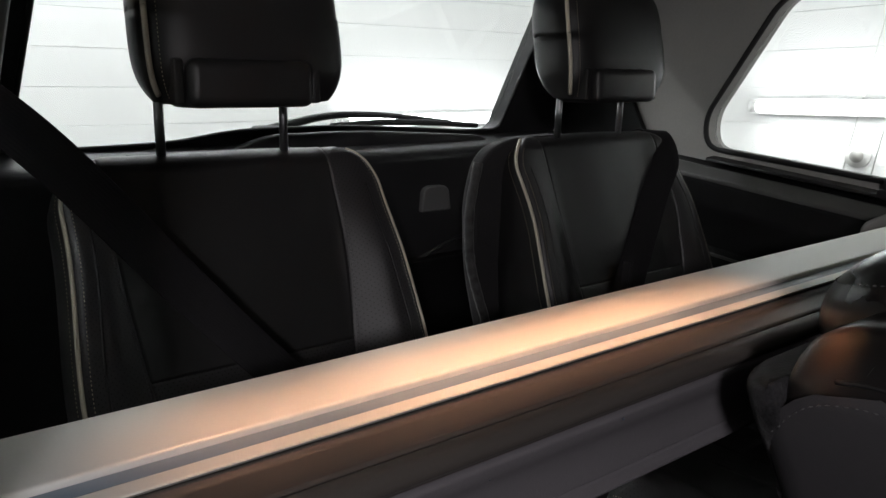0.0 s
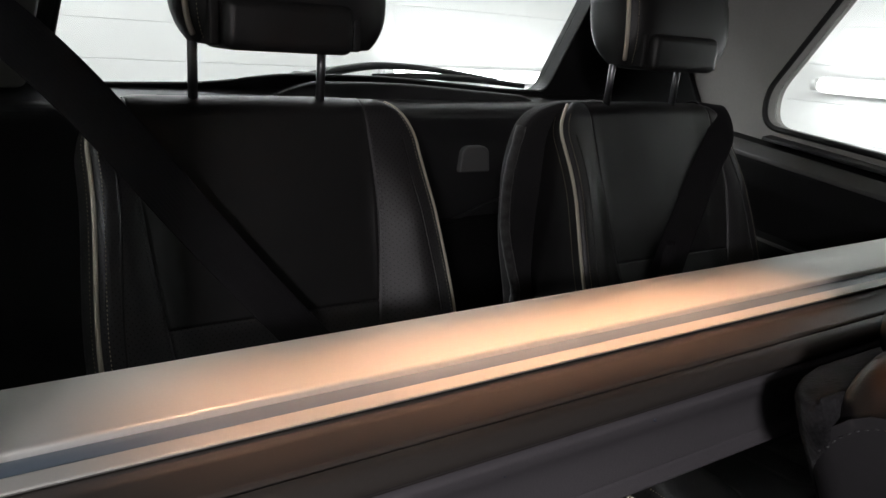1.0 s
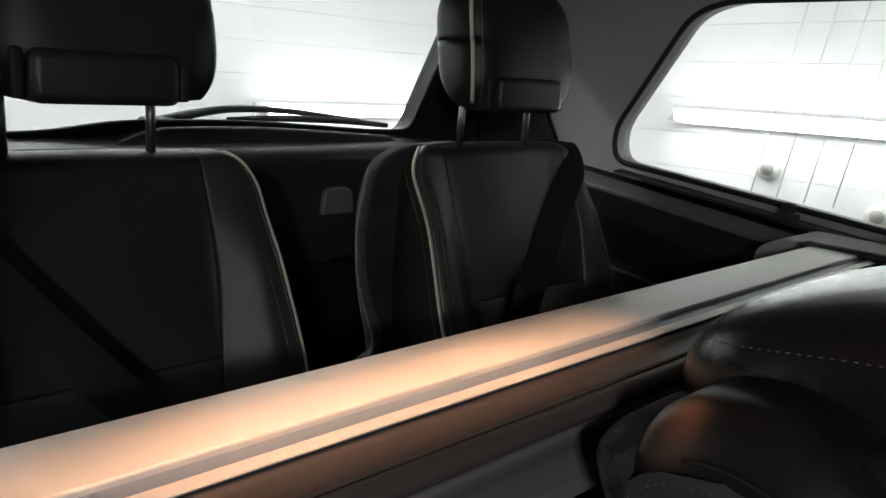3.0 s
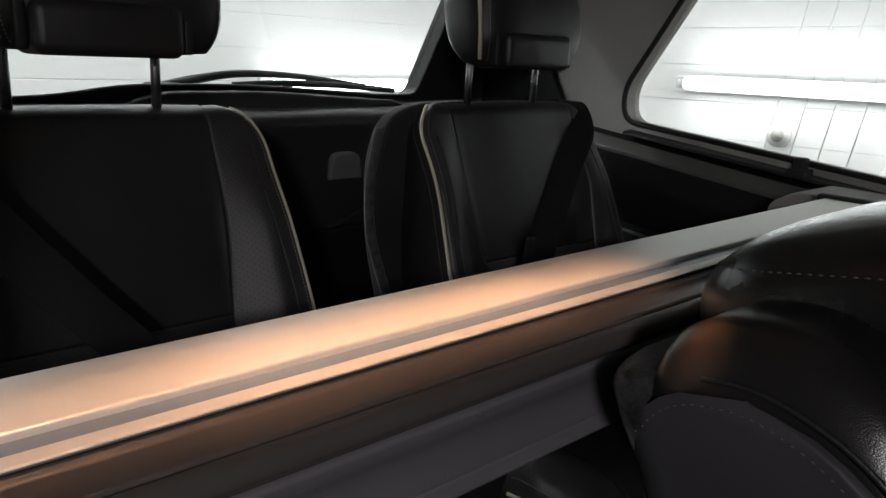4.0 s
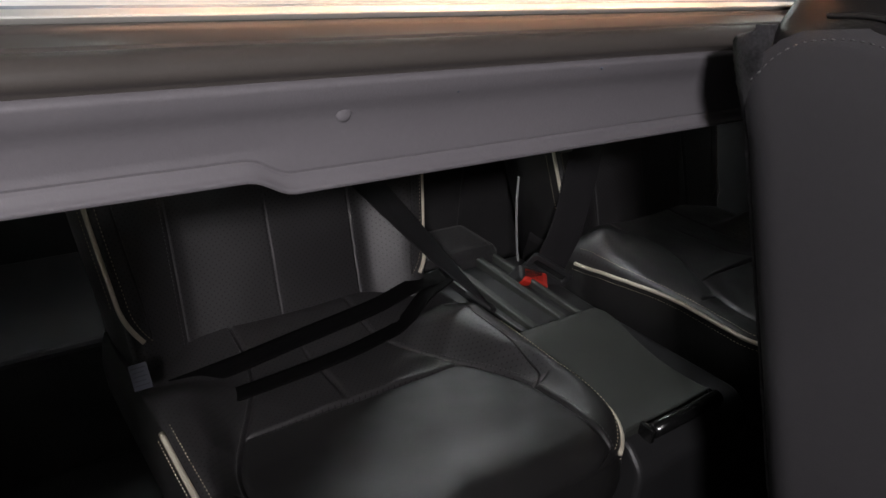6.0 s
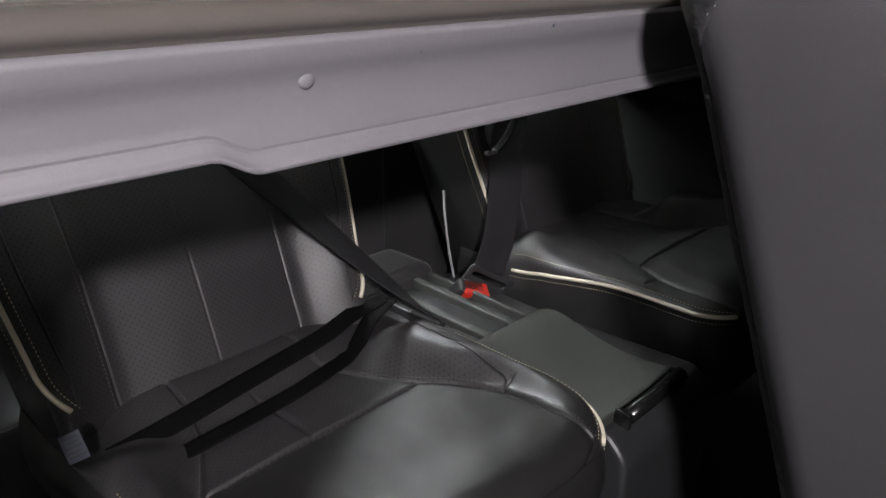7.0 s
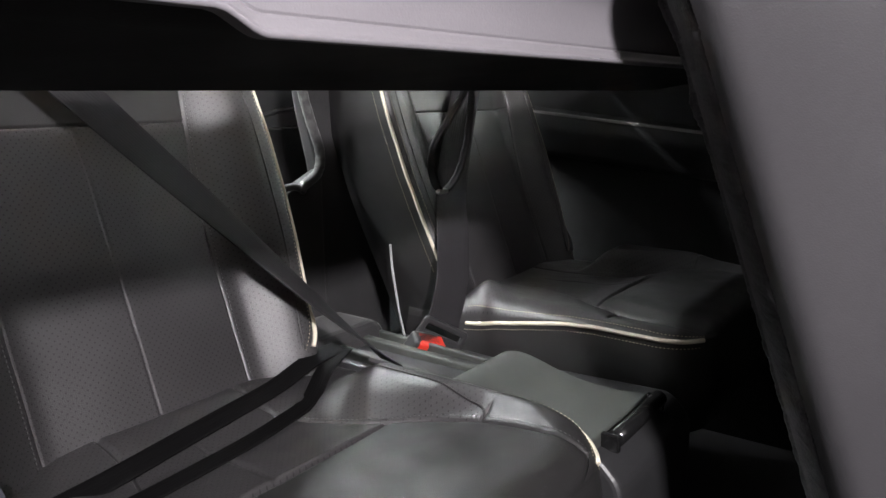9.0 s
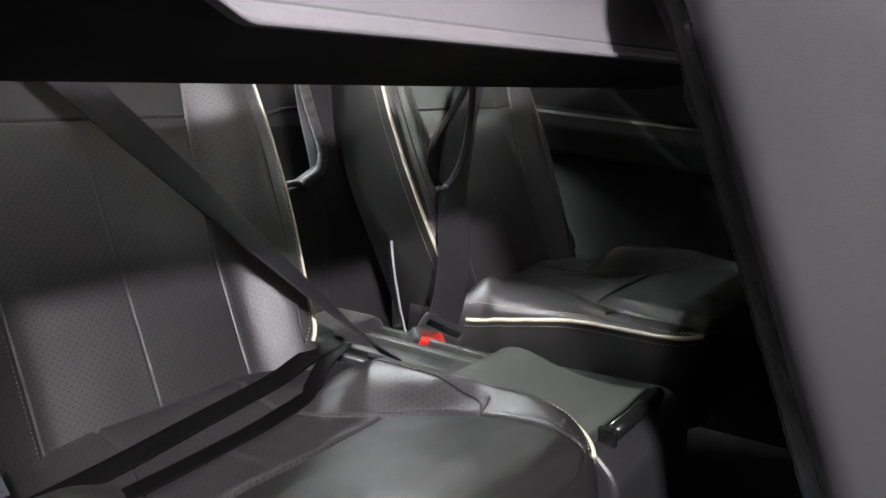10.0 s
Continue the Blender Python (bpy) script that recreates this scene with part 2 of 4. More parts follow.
def smooth_path(points, n=8):
    """A curve through the points (Catmull-Rom)."""
    ps = [Vector(p) for p in points]
    ps = [ps[0] * 2 - ps[1]] + ps + [ps[-1] * 2 - ps[-2]]
    out = []
    for i in range(1, len(ps) - 2):
        a, b, c, d = ps[i - 1:i + 3]
        for k in range(n):
            t = k / n
            out.append(0.5 * ((2 * b) + (c - a) * t + (2 * a - 5 * b + 4 * c - d) * t * t + (3 * b - a - 3 * c + d) * t ** 3))
    out.append(ps[-2])
    return out


def tube(name, path, r, mat, parent=None, label="", n=10, closed_ends=True):
    verts, faces = [], []
    up = None
    for i, p in enumerate(path):
        d = (path[min(i + 1, len(path) - 1)] - path[max(i - 1, 0)]).normalized()
        if up is None:
            up = d.orthogonal().normalized()
        up = (up - d * up.dot(d)).normalized()
        side = d.cross(up)
        rad = r(i / (len(path) - 1)) if callable(r) else r
        verts += [p + (up * math.cos(2 * math.pi * k / n) + side * math.sin(2 * math.pi * k / n)) * rad for k in range(n)]
    for i in range(len(path) - 1):
        for k in range(n):
            a, b = i * n + k, i * n + (k + 1) % n
            faces.append((a, b, b + n, a + n))
    if closed_ends:
        faces += [tuple(range(n - 1, -1, -1)), tuple(range(len(verts) - n, len(verts)))]
    return mesh_of(name, verts, faces, mat, parent, label)


def webbing(name, path, across, width, mat, parent=None, label="", thick=0.0016):
    """A flat strap along a path. across: its width's direction, one or one a point."""
    verts, faces, uv = [], [], []
    n = len(path)
    run = 0.0
    prof = [(-0.5, -0.3), (-0.48, -0.5), (-0.25, -0.5), (0, -0.5), (0.25, -0.5), (0.48, -0.5), (0.5, -0.3),
            (0.5, 0.3), (0.48, 0.5), (0.25, 0.5), (0, 0.5), (-0.25, 0.5), (-0.48, 0.5), (-0.5, 0.3)]
    for i, p in enumerate(path):
        if i:
            run += (p - path[i - 1]).length
        d = (path[min(i + 1, n - 1)] - path[max(i - 1, 0)]).normalized()
        w = Vector(across[i] if isinstance(across, list) else across)
        w = (w - d * w.dot(d)).normalized()
        up = d.cross(w)
        for a, b in prof:
            verts.append(p + w * a * width + up * b * thick)
            uv.append((run, a * width))
    k = len(prof)
    for i in range(n - 1):
        for j in range(k):
            a, b = i * k + j, i * k + (j + 1) % k
            faces.append((a, b, b + k, a + k))
    faces += [tuple(range(k - 1, -1, -1)), tuple(range(len(verts) - k, len(verts)))]
    return mesh_of(name, verts, faces, mat, parent, label, uv=uv)


def stitches(name, path, normal, mat, parent, pitch=0.0042, length=0.0029, r=0.00042):
    """A row of thread stitches along a path: one small spindle each, joined into one mesh."""
    verts, faces = [], []
    run, want = 0.0, 0.0
    for a, b in zip(path[:-1], path[1:]):
        seg = (b - a).length
        d = (b - a).normalized()
        side = d.cross(Vector(normal)).normalized()
        up = side.cross(d)
        while want <= run + seg:
            p = a + d * (want - run)
            base = len(verts)
            verts += [p - d * length / 2, p + d * length / 2]
            for s, u in ((1, 0), (0, 1), (-1, 0), (0, -1)):
                verts.append(p + side * s * r + up * u * r)
            for k in range(4):
                x, y = base + 2 + k, base + 2 + (k + 1) % 4
                faces += [(base, x, y), (base + 1, y, x)]
            want += pitch
        run += seg
    ob = mesh_of(name, verts, faces, mat, parent)
    return tagged(ob, kind="stuff")


def step(a, b, x):
    t = max(0.0, min(1.0, (x - a) / (b - a)))
    return t * t * (3 - 2 * t)


def groove(x, at, w=0.0035, depth=0.003):
    return depth * math.exp(-((x - at) / w) ** 2)


class Frame:
    """Axes of a cushion: x across, s along it, d behind its front."""

    def __init__(self, base, along, behind):
        self.base, self.along, self.behind = Vector(base), Vector(along).normalized(), Vector(behind).normalized()

    def at(self, x, s, d):
        return self.base + Vector((x, 0, 0)) + self.along * s + self.behind * d


def grid_part(name, place, us, vs, mat, parent, label="", flip=False, uv=None):
    """A sheet: place(u, v) over the lists us and vs."""
    verts = [place(u, v) for v in vs for u in us]
    coords = [uv(u, v) for v in vs for u in us] if uv else [(u, v) for v in vs for u in us]
    n = len(us)
    faces = []
    for j in range(len(vs) - 1):
        for i in range(n - 1):
            f = (j * n + i, j * n + i + 1, (j + 1) * n + i + 1, (j + 1) * n + i)
            faces.append(f[::-1] if flip else f)
    return mesh_of(name, verts, faces, mat, parent, label, uv=coords)


def span(a, b, n):
    return [a + (b - a) * i / (n - 1) for i in range(n)]



def dense(a, b, n, marks):
    """An even span with more samples round the marks, so that narrow seams stay crisp."""
    out = set(span(a, b, n))
    for m in marks:
        for o in (0, 0.0007, 0.0014, 0.0022, 0.0032, 0.0046):
            out |= {m - o, m + o}
    out = sorted(v for v in out if a <= v <= b)
    keep = [out[0]]
    for v in out[1:]:
        if v - keep[-1] > 0.0003:
            keep.append(v)
    keep[-1] = b
    return keep

# ---------------------------------------------------------------- garage round the car
def board_wall(name, along, at, lo, hi, label):
    """A wall of white horizontal boards. along: the axis it runs along; at: its place on the other axis."""
    sign = 1 if at > 0.6 else -1
    z0, z1 = -0.55, 2.5

    def rect(a, b):
        return (lo, a), (hi, a), (hi, b), (lo, b)
    axis = "y" if along == "x" else "x"
    wall = prism(name, rect(z0, z1), axis, at, at + 0.1 * sign, WALLW)
    tagged(wall, label, "wall", kind="structure")
    z, k = z0, 0
    while z < z1 - 0.05:
        zz = min(z + 0.145, z1)
        a, b = sorted((at - 0.004 * sign, at - 0.012 * sign))
        if axis == "y":
            bm = box_bm((lo, a, z), (hi, b, zz - 0.0014), 0.0012, 1)
        else:
            bm = box_bm((a, lo, z), (b, hi, zz - 0.0014), 0.0012, 1)
        part("board", bm, WALLW, wall)
        z = zz
        k += 1
    return wall


G0, G1, H0, H1 = -3.2, 3.0, -4.6, 3.0
board_wall("wall_rear", "x", H1, G0, G1, "white garage wall of horizontal boards")
board_wall("wall_side", "y", G1, H0, H1, "white garage wall of horizontal boards")
board_wall("wall_front", "x", H0, G0, G1, "white garage wall of horizontal boards")
board_wall("wall_near", "y", G0, H0, H1, "white garage wall of horizontal boards")
tagged(part("ground", box_bm((G0 - 0.2, H0 - 0.2, -0.65), (G1 + 0.2, H1 + 0.2, -0.55), 0), CONCRETE),
       "worn grey concrete garage floor", "floor", kind="structure")
tagged(part("ceiling", box_bm((G0 - 0.2, H0 - 0.2, 2.5), (G1 + 0.2, H1 + 0.2, 2.6), 0), WALLW),
       "plain white garage ceiling", "ceiling", kind="structure")


def tube_light(p, q, r=0.02, depth=(0, -1, 0), glow=TUBE):
    """A fluorescent batten from p to q, its housing on the wall behind it."""
    p, q, d = Vector(p), Vector(q), Vector(depth)
    t = thing("tube_light", "lit white fluorescent tube light in a batten", "light", "garage tube lights")
    tube("tube", [p, (p + q) / 2, q], r, glow, t, "glowing white tube", 12)
    a = (q - p).normalized()
    back = -d
    vs = []
    for e in (p - a * 0.03, q + a * 0.03):
        for s, o in ((-0.03, 0.030), (0.03, 0.030), (0.03, 0.062), (-0.03, 0.062)):
            vs.append(e + Vector((0, 0, s)) + back * o)
    mesh_of("housing", vs, [(0, 1, 2, 3), (7, 6, 5, 4), (0, 4, 5, 1), (1, 5, 6, 2), (2, 6, 7, 3), (3, 7, 4, 0)], WALLW, t, smooth=False)
    for e in (p, q):
        tube("lamp_holder", [e - a * 0.02, e - a * 0.005, e + a * 0.008], 0.024, WALLW, t, n=12)
    return t


tube_light((1.75, 2.92, 0.890), (2.78, 2.92, 0.890), glow=TUBE_LOW)
tube_light((2.92, 0.66, 0.968), (2.92, 1.60, 0.968), depth=(-1, 0, 0), glow=TUBE_LOW)
# Unseen ceiling tubes, added and lengthened to light the cabin's near side.
for y in (-2.6, -0.2, 2.2):
    tube_light((-1.6, y, 2.40), (1.9, y, 2.40), depth=(0, 0, -1))

for y in (1.25, 1.145, 1.04, 0.935):
    cable = tube("wall_cable", [Vector((2.975, y - 0.08 + 0.16 * (1.17 - z), z)) for z in (2.45, 1.55, 0.68)], 0.0024, CABLE, n=8)
    tagged(cable, "thin grey cable hanging down the white wall", "cable", "wall cables")
for y, z in ((1.19, 0.790), (0.78, 0.67)):
    hook = thing("wall_socket", "small round grey socket on the white wall", "socket", "wall sockets")
    tube("cover", [Vector((2.986, y, z)), Vector((2.975, y, z)), Vector((2.966, y, z))], 0.045, CABLE, hook, n=20)
    tube("outlet", [Vector((2.967, y, z)), Vector((2.963, y, z)), Vector((2.960, y, z))], 0.025, PILLAR, hook, n=16)

# ---------------------------------------------------------------- car body round the cabin
FLOOR = 0.16
XN, XF = 0.02, 1.30          # inner faces of the side walls
floor = part("floor", box_bm((XN - 0.06, -2.2, FLOOR - 0.05), (XF + 0.06, 1.16, FLOOR), 0), CARPET)
tagged(floor, "charcoal carpet covering the car floor", "floor", kind="structure")
roof = part("roof_lining", box_bm((XN - 0.06, -2.2, 1.28), (XF + 0.06, 0.96, 1.31), 0), LINING)
tagged(roof, "grey fabric roof lining of the car", "ceiling", kind="structure")


def side_window_outline():
    pts = [(0.225, 0.873), (0.720, 0.925), (0.727, 0.982), (0.595, 1.185), (0.53, 1.203), (0.12, 1.195), (0.17, 0.93)]
    return fillet(pts, [0.02, 0.03, 0.05, 0.06, 0.03, 0.03, 0.03])


wall_far = prism("wall_far", [(-2.2, 0.840), (1.1, 0.840), (1.1, 1.28), (-2.2, 1.28)], "x", XF, XF + 0.05, PILLAR,
                 holes=[side_window_outline()], bevel=0.004)
tagged(wall_far, "grey plastic pillar trim round the side window", "wall", kind="structure")
lower_far = prism("wall_far_lower", [(-2.2, FLOOR), (1.1, FLOOR), (1.1, 0.840), (-2.2, 0.840)], "x", XF, XF + 0.05, TRIM)
tagged(lower_far, "black moulded cargo side trim", "wall", kind="structure")
ring = [Vector((XF - 0.001, y, z)) for y, z in side_window_outline()]
tagged(tube("window_seal", ring + [ring[0]], 0.005, RUBBER), "black rubber seal round the side window", "seal", kind="structure")
pane_far = prism("window_1", side_window_outline(), "x", XF + 0.030, XF + 0.034, glass)
pane_far.visible_shadow = False
tagged(pane_far, "clear fixed glass of the side window", "window", kind="structure")

# sill trim along the far wall: ledge under the window, shelf and pocket line
sill = prism("sill_trim", fillet([(XF - 0.055, 0.80), (XF - 0.050, 0.852), (XF - 0.035, 0.868), (XF + 0.001, 0.874), (XF + 0.001, 0.70), (XF - 0.03, 0.70)],
                                 [0.01, 0.02, 0.012, 0.002, 0.002, 0.01], 4), "y", -0.6, 0.86, TRIM)
for v in sill.data.vertices:
    v.co.z += 0.12 * (v.co.y - 0.47) - 0.003
# Paler cap paints the light that falls on the sill's rounded top.
sill_cap = prism("trim", fillet([(XF - 0.0525, 0.846), (XF - 0.0515, 0.8535), (XF - 0.0360, 0.8700), (XF - 0.031, 0.8712), (XF - 0.034, 0.864), (XF - 0.048, 0.847)], 0.002, 3), "y", -0.6, 0.855, SILL_LIT)
for v in sill_cap.data.vertices:
    v.co.z += 0.12 * (v.co.y - 0.47) - 0.003
tagged(sill_cap, "pale grey moulded sill edge, coloured as if lit", "trim", kind="structure")
tagged(sill, "charcoal moulded sill trim below the side window", "trim", kind="structure")
ledge = prism("trim", fillet([(XF - 0.060, 0.67), (XF - 0.057, 0.695), (XF - 0.03, 0.706), (XF + 0.001, 0.709), (XF + 0.001, 0.61), (XF - 0.045, 0.62)],
                             [0.008, 0.008, 0.006, 0.001, 0.001, 0.01], 4), "y", -0.6, 0.98, TRIM)
for v in ledge.data.vertices:
    v.co.z += 0.021 + 0.11 * (v.co.y - 0.47)
# Thin pale cap paints a bright highlight line on the black ledge.
ledge_cap = prism("trim", fillet([(XF - 0.0592, 0.6925), (XF - 0.0585, 0.6970), (XF - 0.0555, 0.6985), (XF - 0.0550, 0.6965), (XF - 0.0575, 0.6935)], 0.0008, 3), "y", -0.3, 0.98, SILL_LIT)
for v in ledge_cap.data.vertices:
    v.co.z += 0.021 + 0.11 * (v.co.y - 0.47)
tagged(ledge_cap, "pale line along the cargo side ledge, coloured as a highlight", "trim", kind="structure")
tagged(ledge, "black cargo side trim with a moulded ledge", "trim", kind="structure")
strip = prism("trim", fillet([(XF - 0.032, 0.8735), (XF - 0.030, 0.879), (XF - 0.004, 0.8815), (XF - 0.002, 0.8735)], 0.002, 3), "y", 0.24, 0.70, RUBBER)
for v in strip.data.vertices:
    v.co.z += 0.115 * (v.co.y - 0.47) + 0.004
tagged(strip, "dark felt strip along the window sill", "trim", kind="structure")

corner = prism("trim", fillet([(0.842, 0.842), (0.846, 0.93), (0.895, 1.015), (0.955, 1.10), (1.09, 1.10), (1.09, 0.842)], 0.02), "x", XF - 0.016, XF - 0.001, TRIM, bevel=0.004)
tagged(corner, "black moulded lower trim of the rear corner pillar", "trim", kind="structure")

# near side, out of view: quarter wall, its window kept high to limit light
near_outline = fillet([(0.36, 0.965), (0.715, 0.965), (0.720, 0.990), (0.595, 1.185), (0.53, 1.203), (0.34, 1.195)], 0.03)
wall_near = prism("wall_near_quarter", [(0.12, FLOOR), (1.1, FLOOR), (1.1, 1.28), (0.12, 1.28)], "x", XN - 0.05, XN, PILLAR,
                  holes=[near_outline], bevel=0.004)
tagged(wall_near, "grey moulded side trim with a quarter window", "wall", kind="structure")
pane_near = prism("window_3", near_outline, "x", XN - 0.034, XN - 0.030, glass)
pane_near.visible_shadow = False
tagged(pane_near, "clear fixed glass of the near side window", "window", kind="structure")
# Unseen black panels added to keep garage light out of the cabin.
door_blocker = prism("wall_door", [(-2.2, FLOOR), (0.13, FLOOR), (0.13, 1.28), (-2.2, 1.28)], "x", -0.62, -0.57, TRIM)
tagged(door_blocker, "plain black unseen panel keeping light out at the door side", "wall", kind="structure")
jamb = prism("wall_jamb", [(-0.62, FLOOR), (XN, FLOOR), (XN, 1.28), (-0.62, 1.28)], "y", 0.10, 0.13, TRIM)
tagged(jamb, "plain black unseen panel blocking light beside the quarter window", "wall", kind="structure")
tagged(part("floor_sill", box_bm((-0.62, -2.2, FLOOR - 0.05), (XN - 0.06, 0.12, FLOOR), 0), CARPET), "charcoal carpet by the door", "floor", kind="structure")
tagged(part("roof_edge", box_bm((-0.62, -2.2, 1.28), (XN - 0.06, 0.13, 1.31), 0), LINING), "grey fabric roof lining by the door", "ceiling", kind="structure")
front = prism("wall_dash", [(-0.62, FLOOR), (XF + 0.05, FLOOR), (XF + 0.05, 1.28), (-0.62, 1.28)], "y", -2.25, -2.2, PLASTIC)
tagged(front, "plain black unseen panel closing the cabin's front against light", "wall", kind="structure")


# ---------------------------------------------------------------- tailgate
def lean(ob, z0=0.947, k=0.62):
    """Leans a tailgate piece forward above z0."""
    for v in ob.data.vertices:
        v.co.y -= (v.co.z - z0) * k
    return ob


TY = 1.12
gate_hole = fillet([(0.190, 0.941), (0.43, 0.947), (0.53, 0.965), (0.74, 0.966), (1.02, 0.948), (1.122, 0.948), (1.122, 1.235), (0.240, 1.235)],
                   [0.03, 0.06, 0.06, 0.08, 0.03, 0.025, 0.05, 0.05])
gate = lean(prism("wall_tailgate", [(XN - 0.05, 0.90), (XF + 0.05, 0.90), (XF + 0.05, 1.30), (XN - 0.05, 1.30)], "y", TY, TY + 0.05, GATE,
                  holes=[gate_hole], bevel=0.004))
tagged(gate, "charcoal trim frame round the tailgate window", "wall", kind="structure")
ring = [Vector((x, TY - 0.001 - (z - 0.947) * 0.62, z)) for x, z in gate_hole]
tagged(tube("window_seal", ring + [ring[0]], 0.004, RUBBER), "black rubber seal round the tailgate window", "seal", kind="structure")
pane_rear = lean(prism("window_2", gate_hole, "y", TY + 0.030, TY + 0.034, glass))
pane_rear.visible_shadow = False
tagged(pane_rear, "clear sloping tailgate window glass", "window", kind="structure")
post_near = lean(prism("trim", fillet([(XN - 0.04, 0.935), (0.165, 0.938), (0.215, 1.245), (XN - 0.04, 1.25)], 0.012), "y", TY - 0.040, TY - 0.004, PILLAR, bevel=0.006, seg=3))
tagged(post_near, "grey moulded pillar trim beside the tailgate window", "trim", kind="structure")
panel = prism("wall_tailgate_lower", fillet([(1.06, FLOOR), (1.20, FLOOR), (1.20, 0.905), (TY + 0.01, 0.943), (TY - 0.056, 0.922), (TY - 0.068, 0.906), (TY - 0.066, 0.86), (1.050, 0.80)],
                                            [0.002, 0.002, 0.002, 0.002, 0.012, 0.012, 0.01, 0.01], 4), "x", XN - 0.05, XF + 0.05, GATE)
tagged(panel, "black moulded tailgate panel with a rounded ledge", "wall", kind="structure")
cover = prism("trim", fillet([(0.47, 0.905), (0.56, 0.957), (0.76, 0.959), (1.06, 0.940), (1.10, 0.905)], [0.02, 0.05, 0.08, 0.03, 0.02]),
              "y", TY - 0.030, TY - 0.006, GATE, bevel=0.006, seg=3)
tagged(cover, "charcoal raised wiper motor cover on the tailgate", "trim", kind="structure")

pocket = prism("trim", fillet([(0.56, 0.50), (0.56, 0.700), (0.60, 0.711), (1.12, 0.713), (1.16, 0.700), (1.16, 0.50)], 0.012), "y", 1.022, 1.062, TRIM, bevel=0.004, seg=3)
tagged(pocket, "black raised lower panel of the tailgate trim", "trim", kind="structure")
swage = tube("trim", smooth_path([(0.800, 1.046, 0.690), (0.880, 1.044, 0.7165), (0.920, 1.043, 0.732), (0.982, 1.043, 0.7455), (1.10, 1.043, 0.749)], 8), 0.004, GATE, n=10)
tagged(swage, "moulded ridge across the tailgate trim", "trim", kind="structure")
latch = thing("tailgate_latch_cover", "small grey latch cover on the tailgate panel", "latch cover")
prism("cover", fillet([(0.862, 0.800), (0.934, 0.800), (0.929, 0.842), (0.917, 0.850), (0.880, 0.850), (0.868, 0.842)], [0.005, 0.005, 0.010, 0.010, 0.010, 0.010]), "y", 1.040, 1.075, LATCH, latch, bevel=0.004, seg=3)

wiper = thing("rear_wiper", "black rear wiper parked along the tailgate window", "wiper")


def on_glass(x, z, out):
    return Vector((x, TY + out - (z - 0.947) * 0.62, z))


tube("arm", smooth_path([on_glass(0.60, 0.960, 0.05), on_glass(0.67, 0.976, 0.055), on_glass(0.75, 0.986, 0.06), on_glass(0.87, 0.982, 0.058), on_glass(1.02, 0.966, 0.05)]),
     lambda t: 0.009 - 0.0045 * t, PLASTIC, wiper)
tube("blade", smooth_path([on_glass(0.73, 0.966, 0.042), on_glass(0.83, 0.970, 0.042), on_glass(0.97, 0.966, 0.042), on_glass(1.09, 0.957, 0.042)]),
     lambda t: 0.0065 - 0.002 * abs(t - 0.5), RUBBER, wiper, "black rubber blade")
part("pivot", box_bm((0.58, TY + 0.025, 0.945), (0.64, TY + 0.06, 0.970), 0.008, 3), PLASTIC, wiper)

# ---------------------------------------------------------------- roof lamps
dome = thing("front_dome_lamp", "small lit white dome lamp in the roof lining", "lamp")
part("housing", box_bm((CABIN_LIGHT[0] - 0.06, CABIN_LIGHT[1] - 0.16, 1.268), (CABIN_LIGHT[0] + 0.06, CABIN_LIGHT[1] + 0.16, 1.282), 0.004, 3), PILLAR, dome)
reader = thing("reading_lamp", "small lit warm reading lamp in the roof lining", "lamp")
part("housing", box_bm((0.12, 0.135, 1.268), (0.66, 0.235, 1.282), 0.004, 3), PILLAR, reader)
part("lens", box_bm((0.29, 0.175, 1.2645), (0.49, 0.201, 1.2685), 0.002, 2), LENS_WARM, reader, "glowing warm lens")

# ---------------------------------------------------------------- third-row seats
K = 0.375
NORM = math.sqrt(1 + K * K)
TOP = 0.481 * NORM
SEAM = 0.252 * NORM


def cushion_level(s):
    """Depth of the near cushion's hollow below its datum, along the seat."""
    return 0.016 + 0.017 * step(0.06, 0.14, s)


